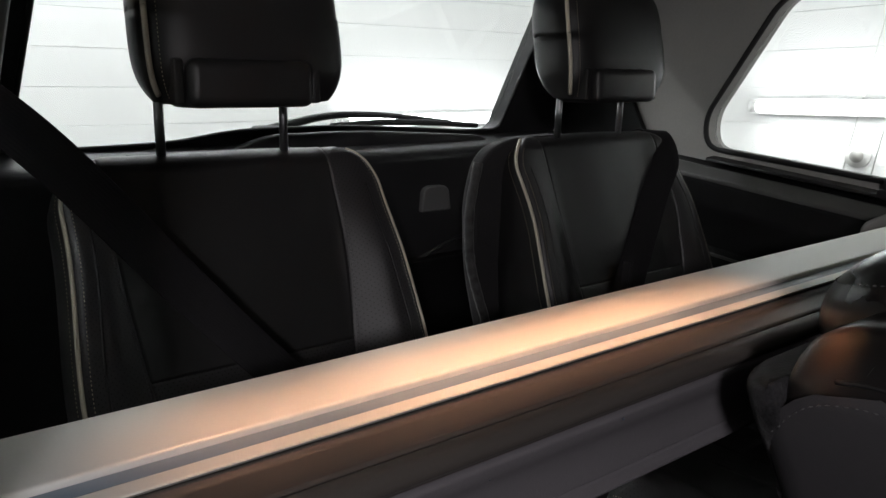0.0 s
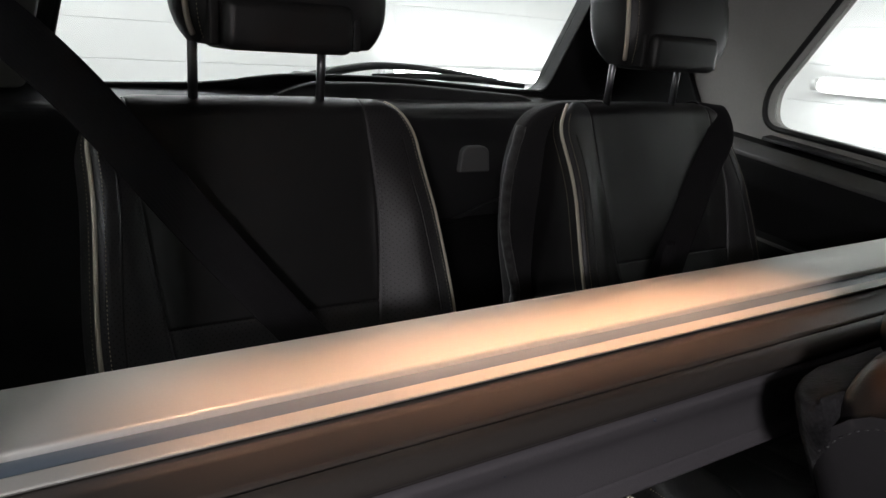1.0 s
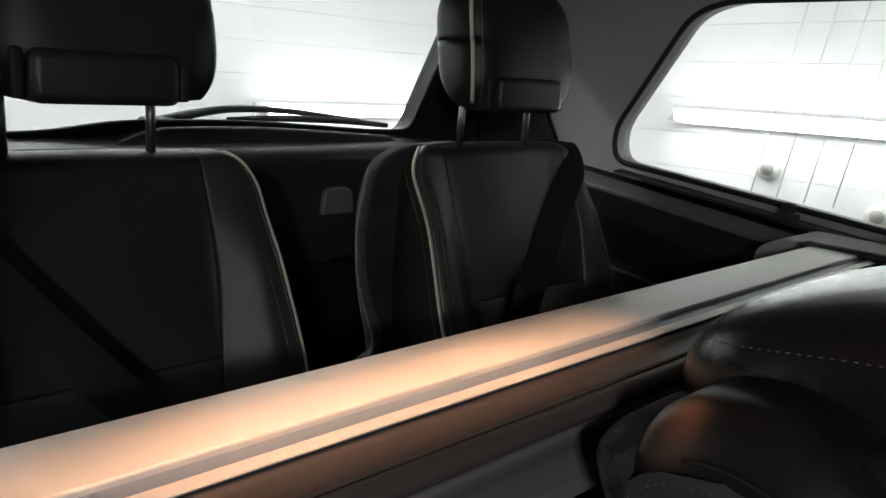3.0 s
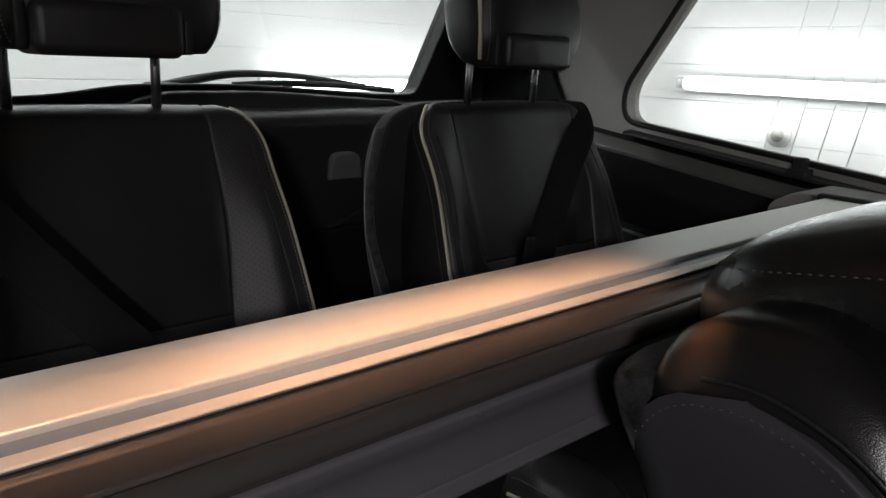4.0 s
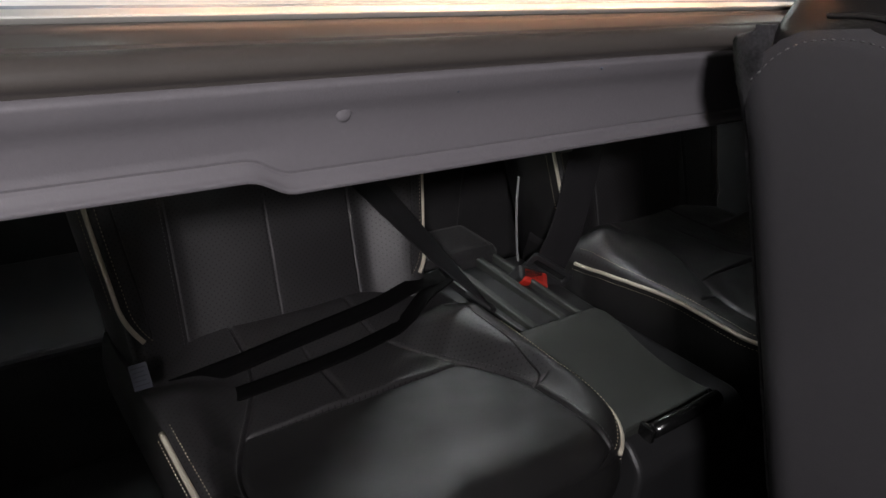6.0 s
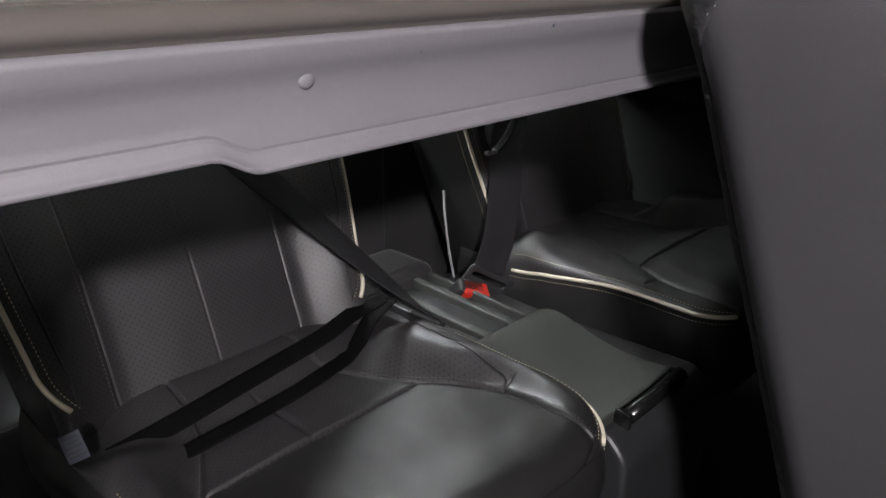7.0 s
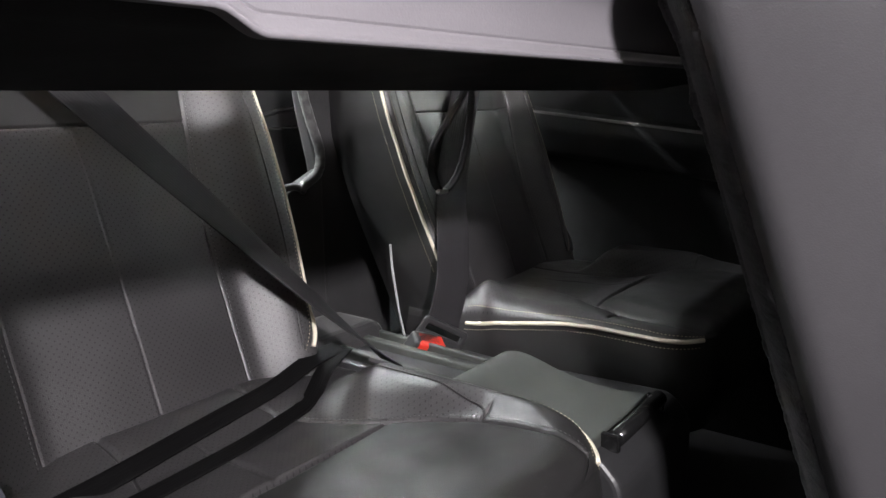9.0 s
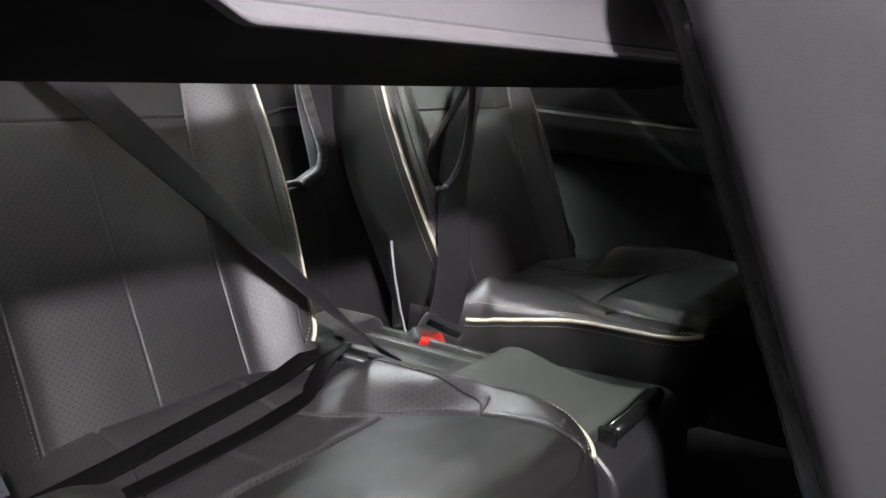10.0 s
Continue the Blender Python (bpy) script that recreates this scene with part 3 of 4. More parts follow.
def third_row_seat(cx, label, lean_to):
    """lean_to: the side, -1 or 1, towards which the insert sits off centre."""
    seat = thing("car_seat", label, "seat", "third-row seats")

    # backrest
    fr = Frame((cx, 0.53, 0.49), (0, K, 1), (0, 1, -K))
    low, r_top = -0.045, 0.065

    def wid(s):
        w = 0.194 - 0.020 * (1 - step(-0.03, 0.20, s)) - 0.012 * step(0.25, 0.44, s)
        if s > TOP - r_top:
            w -= r_top - math.sqrt(max(0, r_top ** 2 - (s - TOP + r_top) ** 2))
        return w

    off = 0.0115 * lean_to

    def hw(s):
        """Half width of the insert, wider towards the shoulders."""
        return 0.1045 + 0.026 * step(0.10, 0.42, s)

    def dep(x, s):
        a, w, ai, h = abs(x), wid(s), abs(x - off), hw(s)
        d = -0.026 * step(0.100, 0.165, a) * (1 - 0.75 * step(TOP - 0.16, TOP - 0.02, s))
        e = 0.012
        if a > w - e:
            d += 0.009 * (1 - math.sqrt(max(0, 1 - ((a - w + e) / e) ** 2)))
        q = 0.032
        if s > TOP - q:
            d += 0.030 * (1 - math.sqrt(max(0, 1 - ((s - TOP + q) / q) ** 2)))
        d += groove(ai, h, 0.0013, 0.0012)
        if s < SEAM:
            d += groove(x, off, 0.0012, 0.0010)
        if ai < h:
            d += groove(s, SEAM, 0.0013, 0.0018)
            d -= 0.006 * math.cos(ai / h * math.pi / 2) * (1 - math.exp(-((s - SEAM) / 0.03) ** 2))
        d += 0.0012 * noise.noise(Vector((x * 18 + cx * 7, s * 18, 1.3)))
        return d

    edge = []
    for s in span(low, TOP - r_top, 40):
        edge.append((-wid(s), s))
    for k in range(1, 13):
        a = math.pi / 2 * k / 12
        edge.append((-(0.182 - r_top) - r_top * math.cos(a), TOP - r_top + r_top * math.sin(a)))
    for x in span(-0.110, 0.110, 12):
        edge.append((x, TOP))
    edge += [(-x, s) for x, s in edge[:52][::-1]]
    verts, faces = [], []
    prof = [(0, 0.0, 0), (0.0035, 0.018, 0), (0.006, 0.045, 0), (0.004, 0.075, 0), (-0.004, 0.097, 0), (-0.014, 0.104, 0)]
    for x, s in edge:
        d0 = dep(x, s)
        n = Vector((x, (s - 0.2) * 0.5))
        if abs(s - TOP) < 1e-6:
            n = Vector((0, 1))
        elif s < TOP - r_top:
            n = Vector((math.copysign(1, x), 0))
        else:
            n = Vector((x - math.copysign(0.182 - r_top, x), s - TOP + r_top))
        n.normalize()
        for out, d, _ in prof:
            dd = d0 + (0.104 - d0) * d / 0.104
            verts.append(fr.at(x + n.x * out, s + n.y * out, dd))
    m = len(prof)
    for i in range(len(edge) - 1):
        for j in range(m - 1):
            faces.append((i * m + j, (i + 1) * m + j, (i + 1) * m + j + 1, i * m + j + 1))
    faces.append(tuple(i * m + m - 1 for i in range(len(edge))))
    back = mesh_of("backrest", verts, faces, LEATHER, seat, "black leather backrest with cream piping")

    def front(x, s):
        return fr.at(x, s, dep(x, s))
    across = sorted(span(-1, 1, 61) + [-0.995, -0.985, -0.97, -0.012, -0.024, 0.012, 0.024, 0.97, 0.985, 0.995])
    grid_part("insert_panel", lambda t, s: front(off + t * hw(s), s), across, dense(low, SEAM, 60, (SEAM,)), PERF, back, "perforated black leather insert", uv=lambda t, s: (t * hw(s), s))
    grid_part("upper_panel", lambda t, s: front(off + t * hw(s), s), across, dense(SEAM, TOP, 70, (SEAM,)), LEATHER, back, "smooth black leather panel")
    for side in (-1, 1):
        end = TOP - 0.010

        def bolster(t, s):
            x = off + side * hw(s) + (side * wid(s) - off - side * hw(s)) * t
            return fr.at(x, s, dep(x, s))
        grid_part("bolster", bolster, [0, 0.012, 0.024, 0.04, 0.06] + span(0.09, 1, 26), span(low, TOP, 110), PERF, back, "perforated leather side bolster",
                  flip=side < 0, uv=lambda t, s: (0.07 * t, s))
        climb = [0.004 + (end - 0.004) * (1 - (1 - k / 119) ** 1.5) for k in range(120)]

        def hook(s):
            """The piping turns in under the backrest at its foot."""
            return 0.016 * max(0.0, 1 - s / 0.040) ** 2
        path = [fr.at(side * (wid(s) + 0.0004 - hook(s)), s, dep(side * (wid(s) - hook(s)), s) - 0.0022) for s in climb]
        if side < 0 or lean_to < 0:
            tube("piping", path, 0.0025, PIPE, back, "cream leather piping", 8)
        else:
            tube("piping", path, 0.0024, VINYL, back, "grey leather piping", 8)
        path = [fr.at(side * (wid(s) - 0.0075 - hook(s)), s, dep(side * (wid(s) - 0.0075 - hook(s)), s) - 0.0004) for s in climb[:-12]]
        stitches("stitching", path, fr.behind, THREAD, back)
        path = [fr.at(side * (wid(s) + 0.0045), s, dep(side * wid(s), s) + 0.010) for s in climb[6:-12]]
        stitches("stitching", path, (1, 0, 0), THREAD, back)
        path = [fr.at(side * (wid(s) - 0.021), s, dep(side * (wid(s) - 0.021), s) + 0.0002) for s in climb[:-25]]
        tube("inner_seam", path, 0.0014, LEATHER, back, "raised seam beside the piping", 6)
        path = [fr.at(off + side * (hw(s) + 0.0045), s, dep(off + side * (hw(s) + 0.0045), s) - 0.0003) for s in span(low + 0.02, TOP - 0.05, 120)]
        stitches("stitching", path, fr.behind, THREAD_GREY, back)
    # Lighter grey on the seam imitates window light along the top edge.
    path = [fr.at(x, TOP + 0.0006, dep(x, TOP) + 0.004) for x in span(-0.105, 0.105, 40)]
    tube("top_seam", path, 0.0016, VINYL, back, "top edge seam, greyed to look lit", 8)

    # cushion
    cf = Frame((cx, 0.585, 0.500), (0, -1, 0), (0, 0, -1))
    length, r_corner, half = 0.413, 0.055, 0.183
    straight = cf.at
    if lean_to < 0:
        # fuller on the side of the console
        cf.at = lambda x, s, d: straight(x + 0.016 * step(0.08, 0.18, x), s, d)
    near = lean_to < 0
    split, cap = (0.218, 0.298) if near else (0.255, 0.295)

    def cw(s):
        if s > length - r_corner:
            return half - r_corner + math.sqrt(max(0, r_corner ** 2 - (s - length + r_corner) ** 2))
        return half

    def ab(s):
        """Half width of the flat middle: narrow behind, flaring out to the front."""
        return min(0.070 + 0.076 * (step(0.10, 0.30, s) if near else step(0.165, 0.335, s)), cw(s) - 0.014)

    def cd(x, s):
        a, w, m = abs(x), cw(s), ab(s)
        if near:
            # hollow middle, a front roll, and side bolsters that rise to a crest
            d = cushion_level(s) - 0.020 * step(split - 0.012, split + 0.17, s)
            crest = 0.003 + 0.022 * (1 - step(0.110, 0.168, s)) + 0.010 * step(0.34, 0.41, s)
            d += (crest - d) * step(m - 0.002, max(m + 0.03, 0.160), a)
        else:
            from_s = 0.125 if x > 0 else 0.06
            ridge = (0.005 if x < 0 else 0.027) * step(from_s, from_s + 0.06, s) * (1 - 0.6 * step(0.29, 0.42, s))
            d = 0.011 * (1 - step(m - 0.004, m + 0.02, a)) * (1 - step(split - 0.06, split + 0.05, s))
            d += 0.0105 * (1 - step(from_s, from_s + 0.06, s)) * step(m - 0.004, m + 0.02, a)
            d -= ridge * step(m - 0.002, m + 0.036, a)
            d -= 0.009 * step(split - 0.05, split + 0.04, s) * (1 - step(m - 0.03, m + 0.01, a))
            if x < 0:
                d -= 0.016 * math.exp(-((s - 0.114) / 0.024) ** 2 - ((a - 0.150) / 0.026) ** 2)
        cs = length - r_corner
        if s > cs:
            far = math.hypot(max(0, a - (half - r_corner)), s - cs)
            inside = r_corner - far
        else:
            inside = w - a
        e = 0.018 + 0.022 * step(0.32, 0.40, s) if near else 0.034
        if inside < e:
            if near:
                drop = (0.025 if x > 0 else 0.012) + 0.010 * (1 - step(0.06, 0.20, s)) + 0.012 * step(0.355, 0.41, s)
            else:
                drop = 0.006 + 0.032 * (1 - step(0.04, 0.30, s)) + 0.001 * step(0.22, 0.36, s)
            d += (drop - d) * (1 - math.sqrt(max(0, 1 - ((e - max(inside, 0)) / e) ** 2)))
        d += groove(a, m, 0.0018, 0.0032)
        if a < m:
            d += groove(s, split, 0.0018, 0.003)
            if s < split:
                d += groove(x, off, 0.0018, 0.0036) * step(0.10, 0.16, s) - 0.004 * math.cos(a / m * math.pi / 2) * step(0.12, 0.20, s)
        elif inside > 0.014:
            d += groove(s, cap, 0.0016, 0.0024) * (1 - step(0.156, 0.164, a) if near else 1)
        d += 0.0013 * noise.noise(Vector((x * 14 + cx * 5, s * 14, 4.1))) + 0.0008 * noise.noise(Vector((x * 40 + cx * 5, s * 40, 2.1)))
        return d

    edge = [(-cw(s), s) for s in span(0, length - r_corner, 40)]
    for k in range(1, 13):
        a = math.pi / 2 * k / 12
        edge.append((-(half - r_corner) - r_corner * math.cos(a), length - r_corner + r_corner * math.sin(a)))
    edge += [(x, length) for x in span(-0.105, 0.105, 12)]
    edge += [(-x, s) for x, s in edge[:52][::-1]]
    verts, faces = [], []
    prof = [(0, 0.0), (0.004, 0.02), (0.006, 0.05), (0.003, 0.085), (-0.006, 0.118), (-0.02, 0.128)]
    for x, s in edge:
        d0 = cd(x, s)
        if s <= length - r_corner:
            n = Vector((math.copysign(1, x), 0))
        elif abs(s - length) < 1e-6:
            n = Vector((0, 1))
        else:
            n = Vector((x - math.copysign(half - r_corner, x), s - length + r_corner)).normalized()
        for out, d in prof:
            verts.append(cf.at(x + n.x * out, s + n.y * out, d0 + (0.128 - d0) * d / 0.128))
    m = len(prof)
    for i in range(len(edge) - 1):
        for j in range(m - 1):
            faces.append((i * m + j, i * m + j + 1, (i + 1) * m + j + 1, (i + 1) * m + j))
    faces.append(tuple(i * m + m - 1 for i in range(len(edge)))[::-1])
    cushion = mesh_of("cushion", verts, faces, LEATHER, seat, "black leather seat cushion with cream piping")

    def top(x, s):
        return cf.at(x, s, cd(x, s))
    nose = [cap, cap + 0.0007, cap + 0.0016, cap + 0.0030] + [length - (length - cap - 0.005) * (1 - k / 50) ** 2 for k in range(51)]
    seam_t = sorted(span(-1, 1, 49) + [-0.99, -0.975, 0.975, 0.99, -0.20, -0.185, -0.172, -0.16, -0.145, -0.13, -0.115])
    grid_part("insert_panel", lambda t, s: top(t * ab(s), s), seam_t, dense(0, split, 70, (split,)), PERF, cushion, "perforated black leather insert", flip=True,
              uv=lambda t, s: (t * ab(s), s))
    grid_part("front_panel", lambda t, s: top(t * ab(s), s), [-1, -0.99, -0.975] + span(-0.95, 0.95, 70) + [0.975, 0.99, 1], dense(split, cap, 30, (split,))[:-1] + nose, LEATHER, cushion,
              "smooth black leather front roll", flip=True, uv=lambda t, s: (t * half, s))
    for side in (-1, 1):
        def cb(t, s):
            return top(side * (ab(s) + (cw(s) - ab(s)) * t), s)
        grid_part("bolster", cb, [0, 0.012, 0.025, 0.045] + span(0.07, 1, 84), dense(0, cap, 90, (cap,)), PERF, cushion, "perforated leather side bolster", flip=side > 0,
                  uv=lambda t, s: (ab(s) + (cw(s) - ab(s)) * t, s))
        grid_part("bolster_end", cb, [0, 0.012, 0.025, 0.045] + span(0.07, 1, 36), nose, LEATHER, cushion, "smooth leather end of the bolster", flip=side > 0)
        stitches("stitching", [top(side * (ab(s) + 0.0045), s) + Vector((0, 0, 0.0004)) for s in span(0.02, length - 0.01, 140)], (0, 0, 1), THREAD_GREY, cushion)
        path = []
        for x, s in (edge[:52] if side < 0 else edge[-52:][::-1]):
            if (0.20 if near else 0.10) < s < length - 0.006:
                path.append(cf.at(x + side * 0.0018, s, cd(x, s) - 0.0008))
        tube("piping", path, 0.0027, PIPE, cushion, "cream leather piping", 8)
        for out, dd in ((-0.0058, -0.0012), (0.0048, 0.0068)):
            row = []
            for x, s in (edge[:52] if side < 0 else edge[-52:][::-1]):
                if (0.20 if near else 0.10) < s < length - 0.006:
                    xx = x + side * out
                    row.append(cf.at(xx, s, (cd(xx, s) if out < 0 else cd(x, s)) + dd + (0.0006 if out < 0 else 0)))
            stitches("stitching", row, (0.4 * side, -0.1, 1), THREAD, cushion, 0.0044, 0.0031, 0.00055)
    if near:
        bend = [top(0.158, s) for s in span(0.12, cap - 0.014, 60)]
        for k in range(1, 9):
            q = math.pi / 2 * k / 8
            bend.append(top(0.158 - 0.012 * (1 - math.cos(q)), cap - 0.014 + 0.014 * math.sin(q)))
        tube("bolster_seam", [p + Vector((0, 0, 0.0002)) for p in bend], 0.0011, LEATHER, cushion, "raised seam along the bolster", 6)
        stitches("stitching", [p + Vector((0.005, -0.002, 0.0006)) for p in bend], (0, 0, 1), THREAD_GREY, cushion)
    row = [cf.at(x, split + 0.0045, cd(x, split + 0.0045) - 0.0004) for x in span(-0.105, 0.105, 80)]
    stitches("stitching", row, (0, 0, 1), THREAD_GREY, cushion)

    # head restraint: a cushion on two posts
    hx, hy, hz0, hz1 = cx + (0.017 if lean_to < 0 else 0.009), 0.706, 1.016, 1.206

    def ring(t):
        z = hz0 + (hz1 - hz0) * t
        e = 1 - abs(2 * t - 1) ** 5 * (0.40 if t > 0.5 else 0.15)
        w = 0.116 * e * (1 - 0.05 * t)
        dpt = 0.060 * (1 - abs(2 * t - 1) ** 4 * 0.55)
        y = hy + 0.05 * (t - 0.3) * 0.6
        return z, w, dpt, y
    verts, faces = [], []
    n, rows = 48, 34
    for i in range(rows):
        t = 0.5 - 0.5 * math.cos(math.pi * i / (rows - 1))
        z, w, dpt, y = ring(t)
        for k in range(n):
            a = 2 * math.pi * k / n
            c, s = math.cos(a), math.sin(a)
            px = w * math.copysign(abs(c) ** 0.5, c)
            py = dpt * math.copysign(abs(s) ** 0.62, s)
            dz = -0.006 * (px / 0.106) ** 2 * (1 if t > 0.5 else -0.6)
            verts.append(Vector((hx + px, y + py, z + dz)))
    for i in range(rows - 1):
        for k in range(n):
            a, b = i * n + k, i * n + (k + 1) % n
            faces.append((a, b, b + n, a + n))
    faces += [tuple(range(n - 1, -1, -1)), tuple(range(len(verts) - n, len(verts)))]
    head = mesh_of("head_restraint", verts, faces, LEATHER, seat, "padded black leather head restraint with cream piping")
    for side in (-1, 1):
        path, row = [], []
        for t in span(0.04, 0.97, 50):
            z, w, dpt, y = ring(t)
            path.append(Vector((hx + side * w * 0.965, y - dpt * (0.66 if side < 0 else -0.30), z - 0.004 * (1 if t > 0.5 else -0.6))))
            row.append(Vector((hx + side * (w * 0.965 - 0.008), y - dpt * (0.86 if side < 0 else -0.5), z)))
        tube("piping", path, 0.0030, PIPE, head, "cream leather piping", 8)
        stitches("stitching", row, (0, 1, 0), THREAD, head)
    part("fold", box_bm((hx - 0.080, hy - 0.068, hz0 - 0.003), (hx + 0.058, hy + 0.02, hz0 + 0.047), 0.011, 4), LEATHER, head, "folded leather pad under the head restraint", True)
    # Black boxes imitate the shadowed gaps at both ends of the fold.
    for gx in (-0.0865, 0.0645):
        part("fold_gap", box_bm((hx + gx - 0.0055, hy - 0.0560, hz0 + 0.001), (hx + gx + 0.0055, hy, hz0 + 0.047), 0.003, 3), RUBBER, head, "black box for the shade beside the fold", True)
    for side in (-1, 1):
        x = cx - 0.003 + side * 0.0715
        tube("post", [Vector((x, 0.7155, 0.955)), Vector((x, 0.713, 1.00)), Vector((x, 0.710, 1.05))], 0.0052, STEEL, head, "dark satin steel post", 12)
    for sx in (-0.12, 0.12):
        part("leg", box_bm((cx + sx - 0.02, 0.33, FLOOR), (cx + sx + 0.02, 0.60, 0.39), 0.006, 2), PLASTIC, seat)
    return seat


CL, CR = 0.366, 0.968
third_row_seat(CL, "black perforated leather third-row seat with cream piping near the door", -1)
third_row_seat(CR, "black perforated leather third-row seat with cream piping beside the side window", 1)

# ---------------------------------------------------------------- luggage cover cassette
cassette = thing("luggage_cover_cassette", "satin silver luggage cover cassette with a mauve-grey front", "luggage cover")
BX0, BX1 = 0.04, 1.118


def extruded(name, profile, xs, mat, label="", parent=None, closed=True):
    """A profile of (y, z) drawn along x. profile: a function of x."""
    rings = [profile(x) for x in xs]
    n = len(rings[0])
    verts = [Vector((x, y, z)) for x, r in zip(xs, rings) for y, z in r]
    faces = []
    for i in range(len(xs) - 1):
        for k in range(n if closed else n - 1):
            a, b = i * n + k, i * n + (k + 1) % n
            faces.append((a, b, b + n, a + n))
    if closed:
        faces += [tuple(range(n - 1, -1, -1)), tuple(range(len(verts) - n, len(verts)))]
    ob = mesh_of(name, verts, faces, mat, parent if parent is not None else cassette, label)
    bm = bmesh.new()
    bm.from_mesh(ob.data)
    bmesh.ops.recalc_face_normals(bm, faces=bm.faces[:])
    for e in bm.edges:
        if len(e.link_faces) == 2 and e.calc_face_angle(0) > 0.55:
            e.smooth = False
    bm.to_mesh(ob.data)
    bm.free()
    return ob


def notch(x):
    """How far the lower edge of the front is cut away towards the near end."""
    return 0.0090 * (1 - step(0.178, 0.202, x))


XS = sorted(set([BX0, 0.174, 0.178, 0.182, 0.186, 0.190, 0.194, 0.198, 0.202, 0.206] + [round(BX0 + (BX1 - BX0) * i / 30, 4) for i in range(31)]))
extruded("top_cover", lambda x: fillet([(0.2805, 0.8400), (0.2805, 0.8690), (0.2196, 0.8682), (0.2192, 0.8640), (0.2192, 0.8400)], [0.001, 0.006, 0.0034, 0.0008, 0.001], 5),
         XS, SILVER, "satin silver top")
extruded("rubber_strip", lambda x: fillet([(0.2190, 0.845), (0.2190, 0.8646), (0.2066, 0.8640), (0.2066, 0.845)], 0.0008, 3),
         XS, STRIP, "satin strip in a groove, blued for cool reflections")
extruded("front_edge", lambda x: fillet([(0.2063, 0.8600), (0.2063, 0.8650), (0.2052, 0.8654), (0.1976, 0.8640), (0.1971, 0.8631), (0.1982, 0.8623), (0.2010, 0.8600)],
                                        [0.0005, 0.0005, 0.0005, 0.0005, 0.0003, 0.0004, 0.0005], 4), XS, SILVER, "satin silver front edge")
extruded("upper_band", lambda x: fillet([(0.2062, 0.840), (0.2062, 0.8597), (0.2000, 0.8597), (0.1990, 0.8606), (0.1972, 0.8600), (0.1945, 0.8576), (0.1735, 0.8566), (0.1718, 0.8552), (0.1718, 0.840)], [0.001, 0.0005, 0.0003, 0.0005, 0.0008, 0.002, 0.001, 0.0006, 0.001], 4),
         XS, SHADED_BAND, "silver band, darkened for its shaded face")
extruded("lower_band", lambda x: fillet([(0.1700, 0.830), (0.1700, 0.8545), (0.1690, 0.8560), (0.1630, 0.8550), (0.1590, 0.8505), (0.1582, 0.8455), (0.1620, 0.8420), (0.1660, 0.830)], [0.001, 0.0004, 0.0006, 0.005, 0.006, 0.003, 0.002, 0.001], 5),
         XS, SHADED_BAND, "silver band, darkened for its shaded face")


def fascia_profile(x):
    low = 0.7855 + notch(x)
    pts = [(0.1900, 0.8405), (0.1615, 0.8408), (0.1588, 0.8385), (0.1610, 0.8310), (0.1670, 0.8215), (0.1697, 0.8080), (0.1691, low + 0.0100), (0.1698, low + 0.0088), (0.1684, low + 0.0074), (0.1672, low + 0.0035), (0.1645, low + 0.0015), (0.1655, low - 0.0008), (0.1740, low - 0.0005), (0.1760, low + 0.003), (0.1840, 0.815)]
    return fillet(pts, [0.001, 0.0015, 0.002, 0.006, 0.010, 0.006, 0.0004, 0.0004, 0.0004, 0.002, 0.0015, 0.001, 0.001, 0.001, 0.001], 4)


extruded("fascia", fascia_profile, XS, FASCIA, "mauve-grey plastic front panel with a notched lower edge")
extruded("underside", lambda x: fillet([(0.186, 0.838), (0.180, 0.812), (0.179, 0.802), (0.200, 0.7915), (0.300, 0.7800), (0.374, 0.7690), (0.380, 0.7705), (0.377, 0.782), (0.2796, 0.842)], [0.001, 0.002, 0.004, 0.01, 0.01, 0.002, 0.002, 0.004, 0.001], 3),
         XS, TRIM, "black underside reaching back below the cover")
for x0, x1 in ((BX1, BX1 + 0.016), (BX0 - 0.012, BX0)):
    part("end_cap", box_bm((x0, 0.172, 0.785), (x1, 0.289, 0.874), 0.006, 3), PLASTIC, cassette)
stud = bmesh.new()
bmesh.ops.create_uvsphere(stud, u_segments=20, v_segments=12, radius=0.0048)
for v in stud.verts:
    v.co = Vector((0.227 + v.co.x, 0.1672 + v.co.y * 0.5, 0.8225 + v.co.z))
part("stud", stud, FASCIA, cassette, "round moulded stud", True)
for i, (x, y, r) in enumerate(((0.395, 0.1592, 0.0011), (0.292, 0.1625, 0.0008))):
    fleck = bmesh.new()
    bmesh.ops.create_icosphere(fleck, subdivisions=1, radius=r)
    bmesh.ops.translate(fleck, verts=fleck.verts[:], vec=(x, y, 0.836 if i == 0 else 0.829))
    part("dust_fleck", fleck, LABEL, cassette, "pale dust fleck")

bracket = thing("cassette_bracket", "grey plastic holder of the luggage cover on the side trim", "bracket")
prism("body", fillet([(0.145, 0.79), (0.155, 0.836), (0.19, 0.862), (0.33, 0.866), (0.365, 0.845), (0.365, 0.79)], 0.012), "x", BX1 + 0.034, XF - 0.03, PILLAR, bracket, bevel=0.005, seg=3)
part("pin", box_bm((BX1 + 0.012, 0.205, 0.815), (BX1 + 0.045, 0.265, 0.85), 0.006, 3), PLASTIC, bracket)
clip = thing("sill_clip", "small black plastic clip on the window sill", "clip")
part("base", box_bm((XF - 0.030, 0.366, 0.869), (XF - 0.004, 0.398, 0.882), 0.003, 2), PLASTIC, clip)
part("hook", box_bm((XF - 0.026, 0.372, 0.878), (XF - 0.008, 0.392, 0.899), 0.004, 3), PLASTIC, clip)

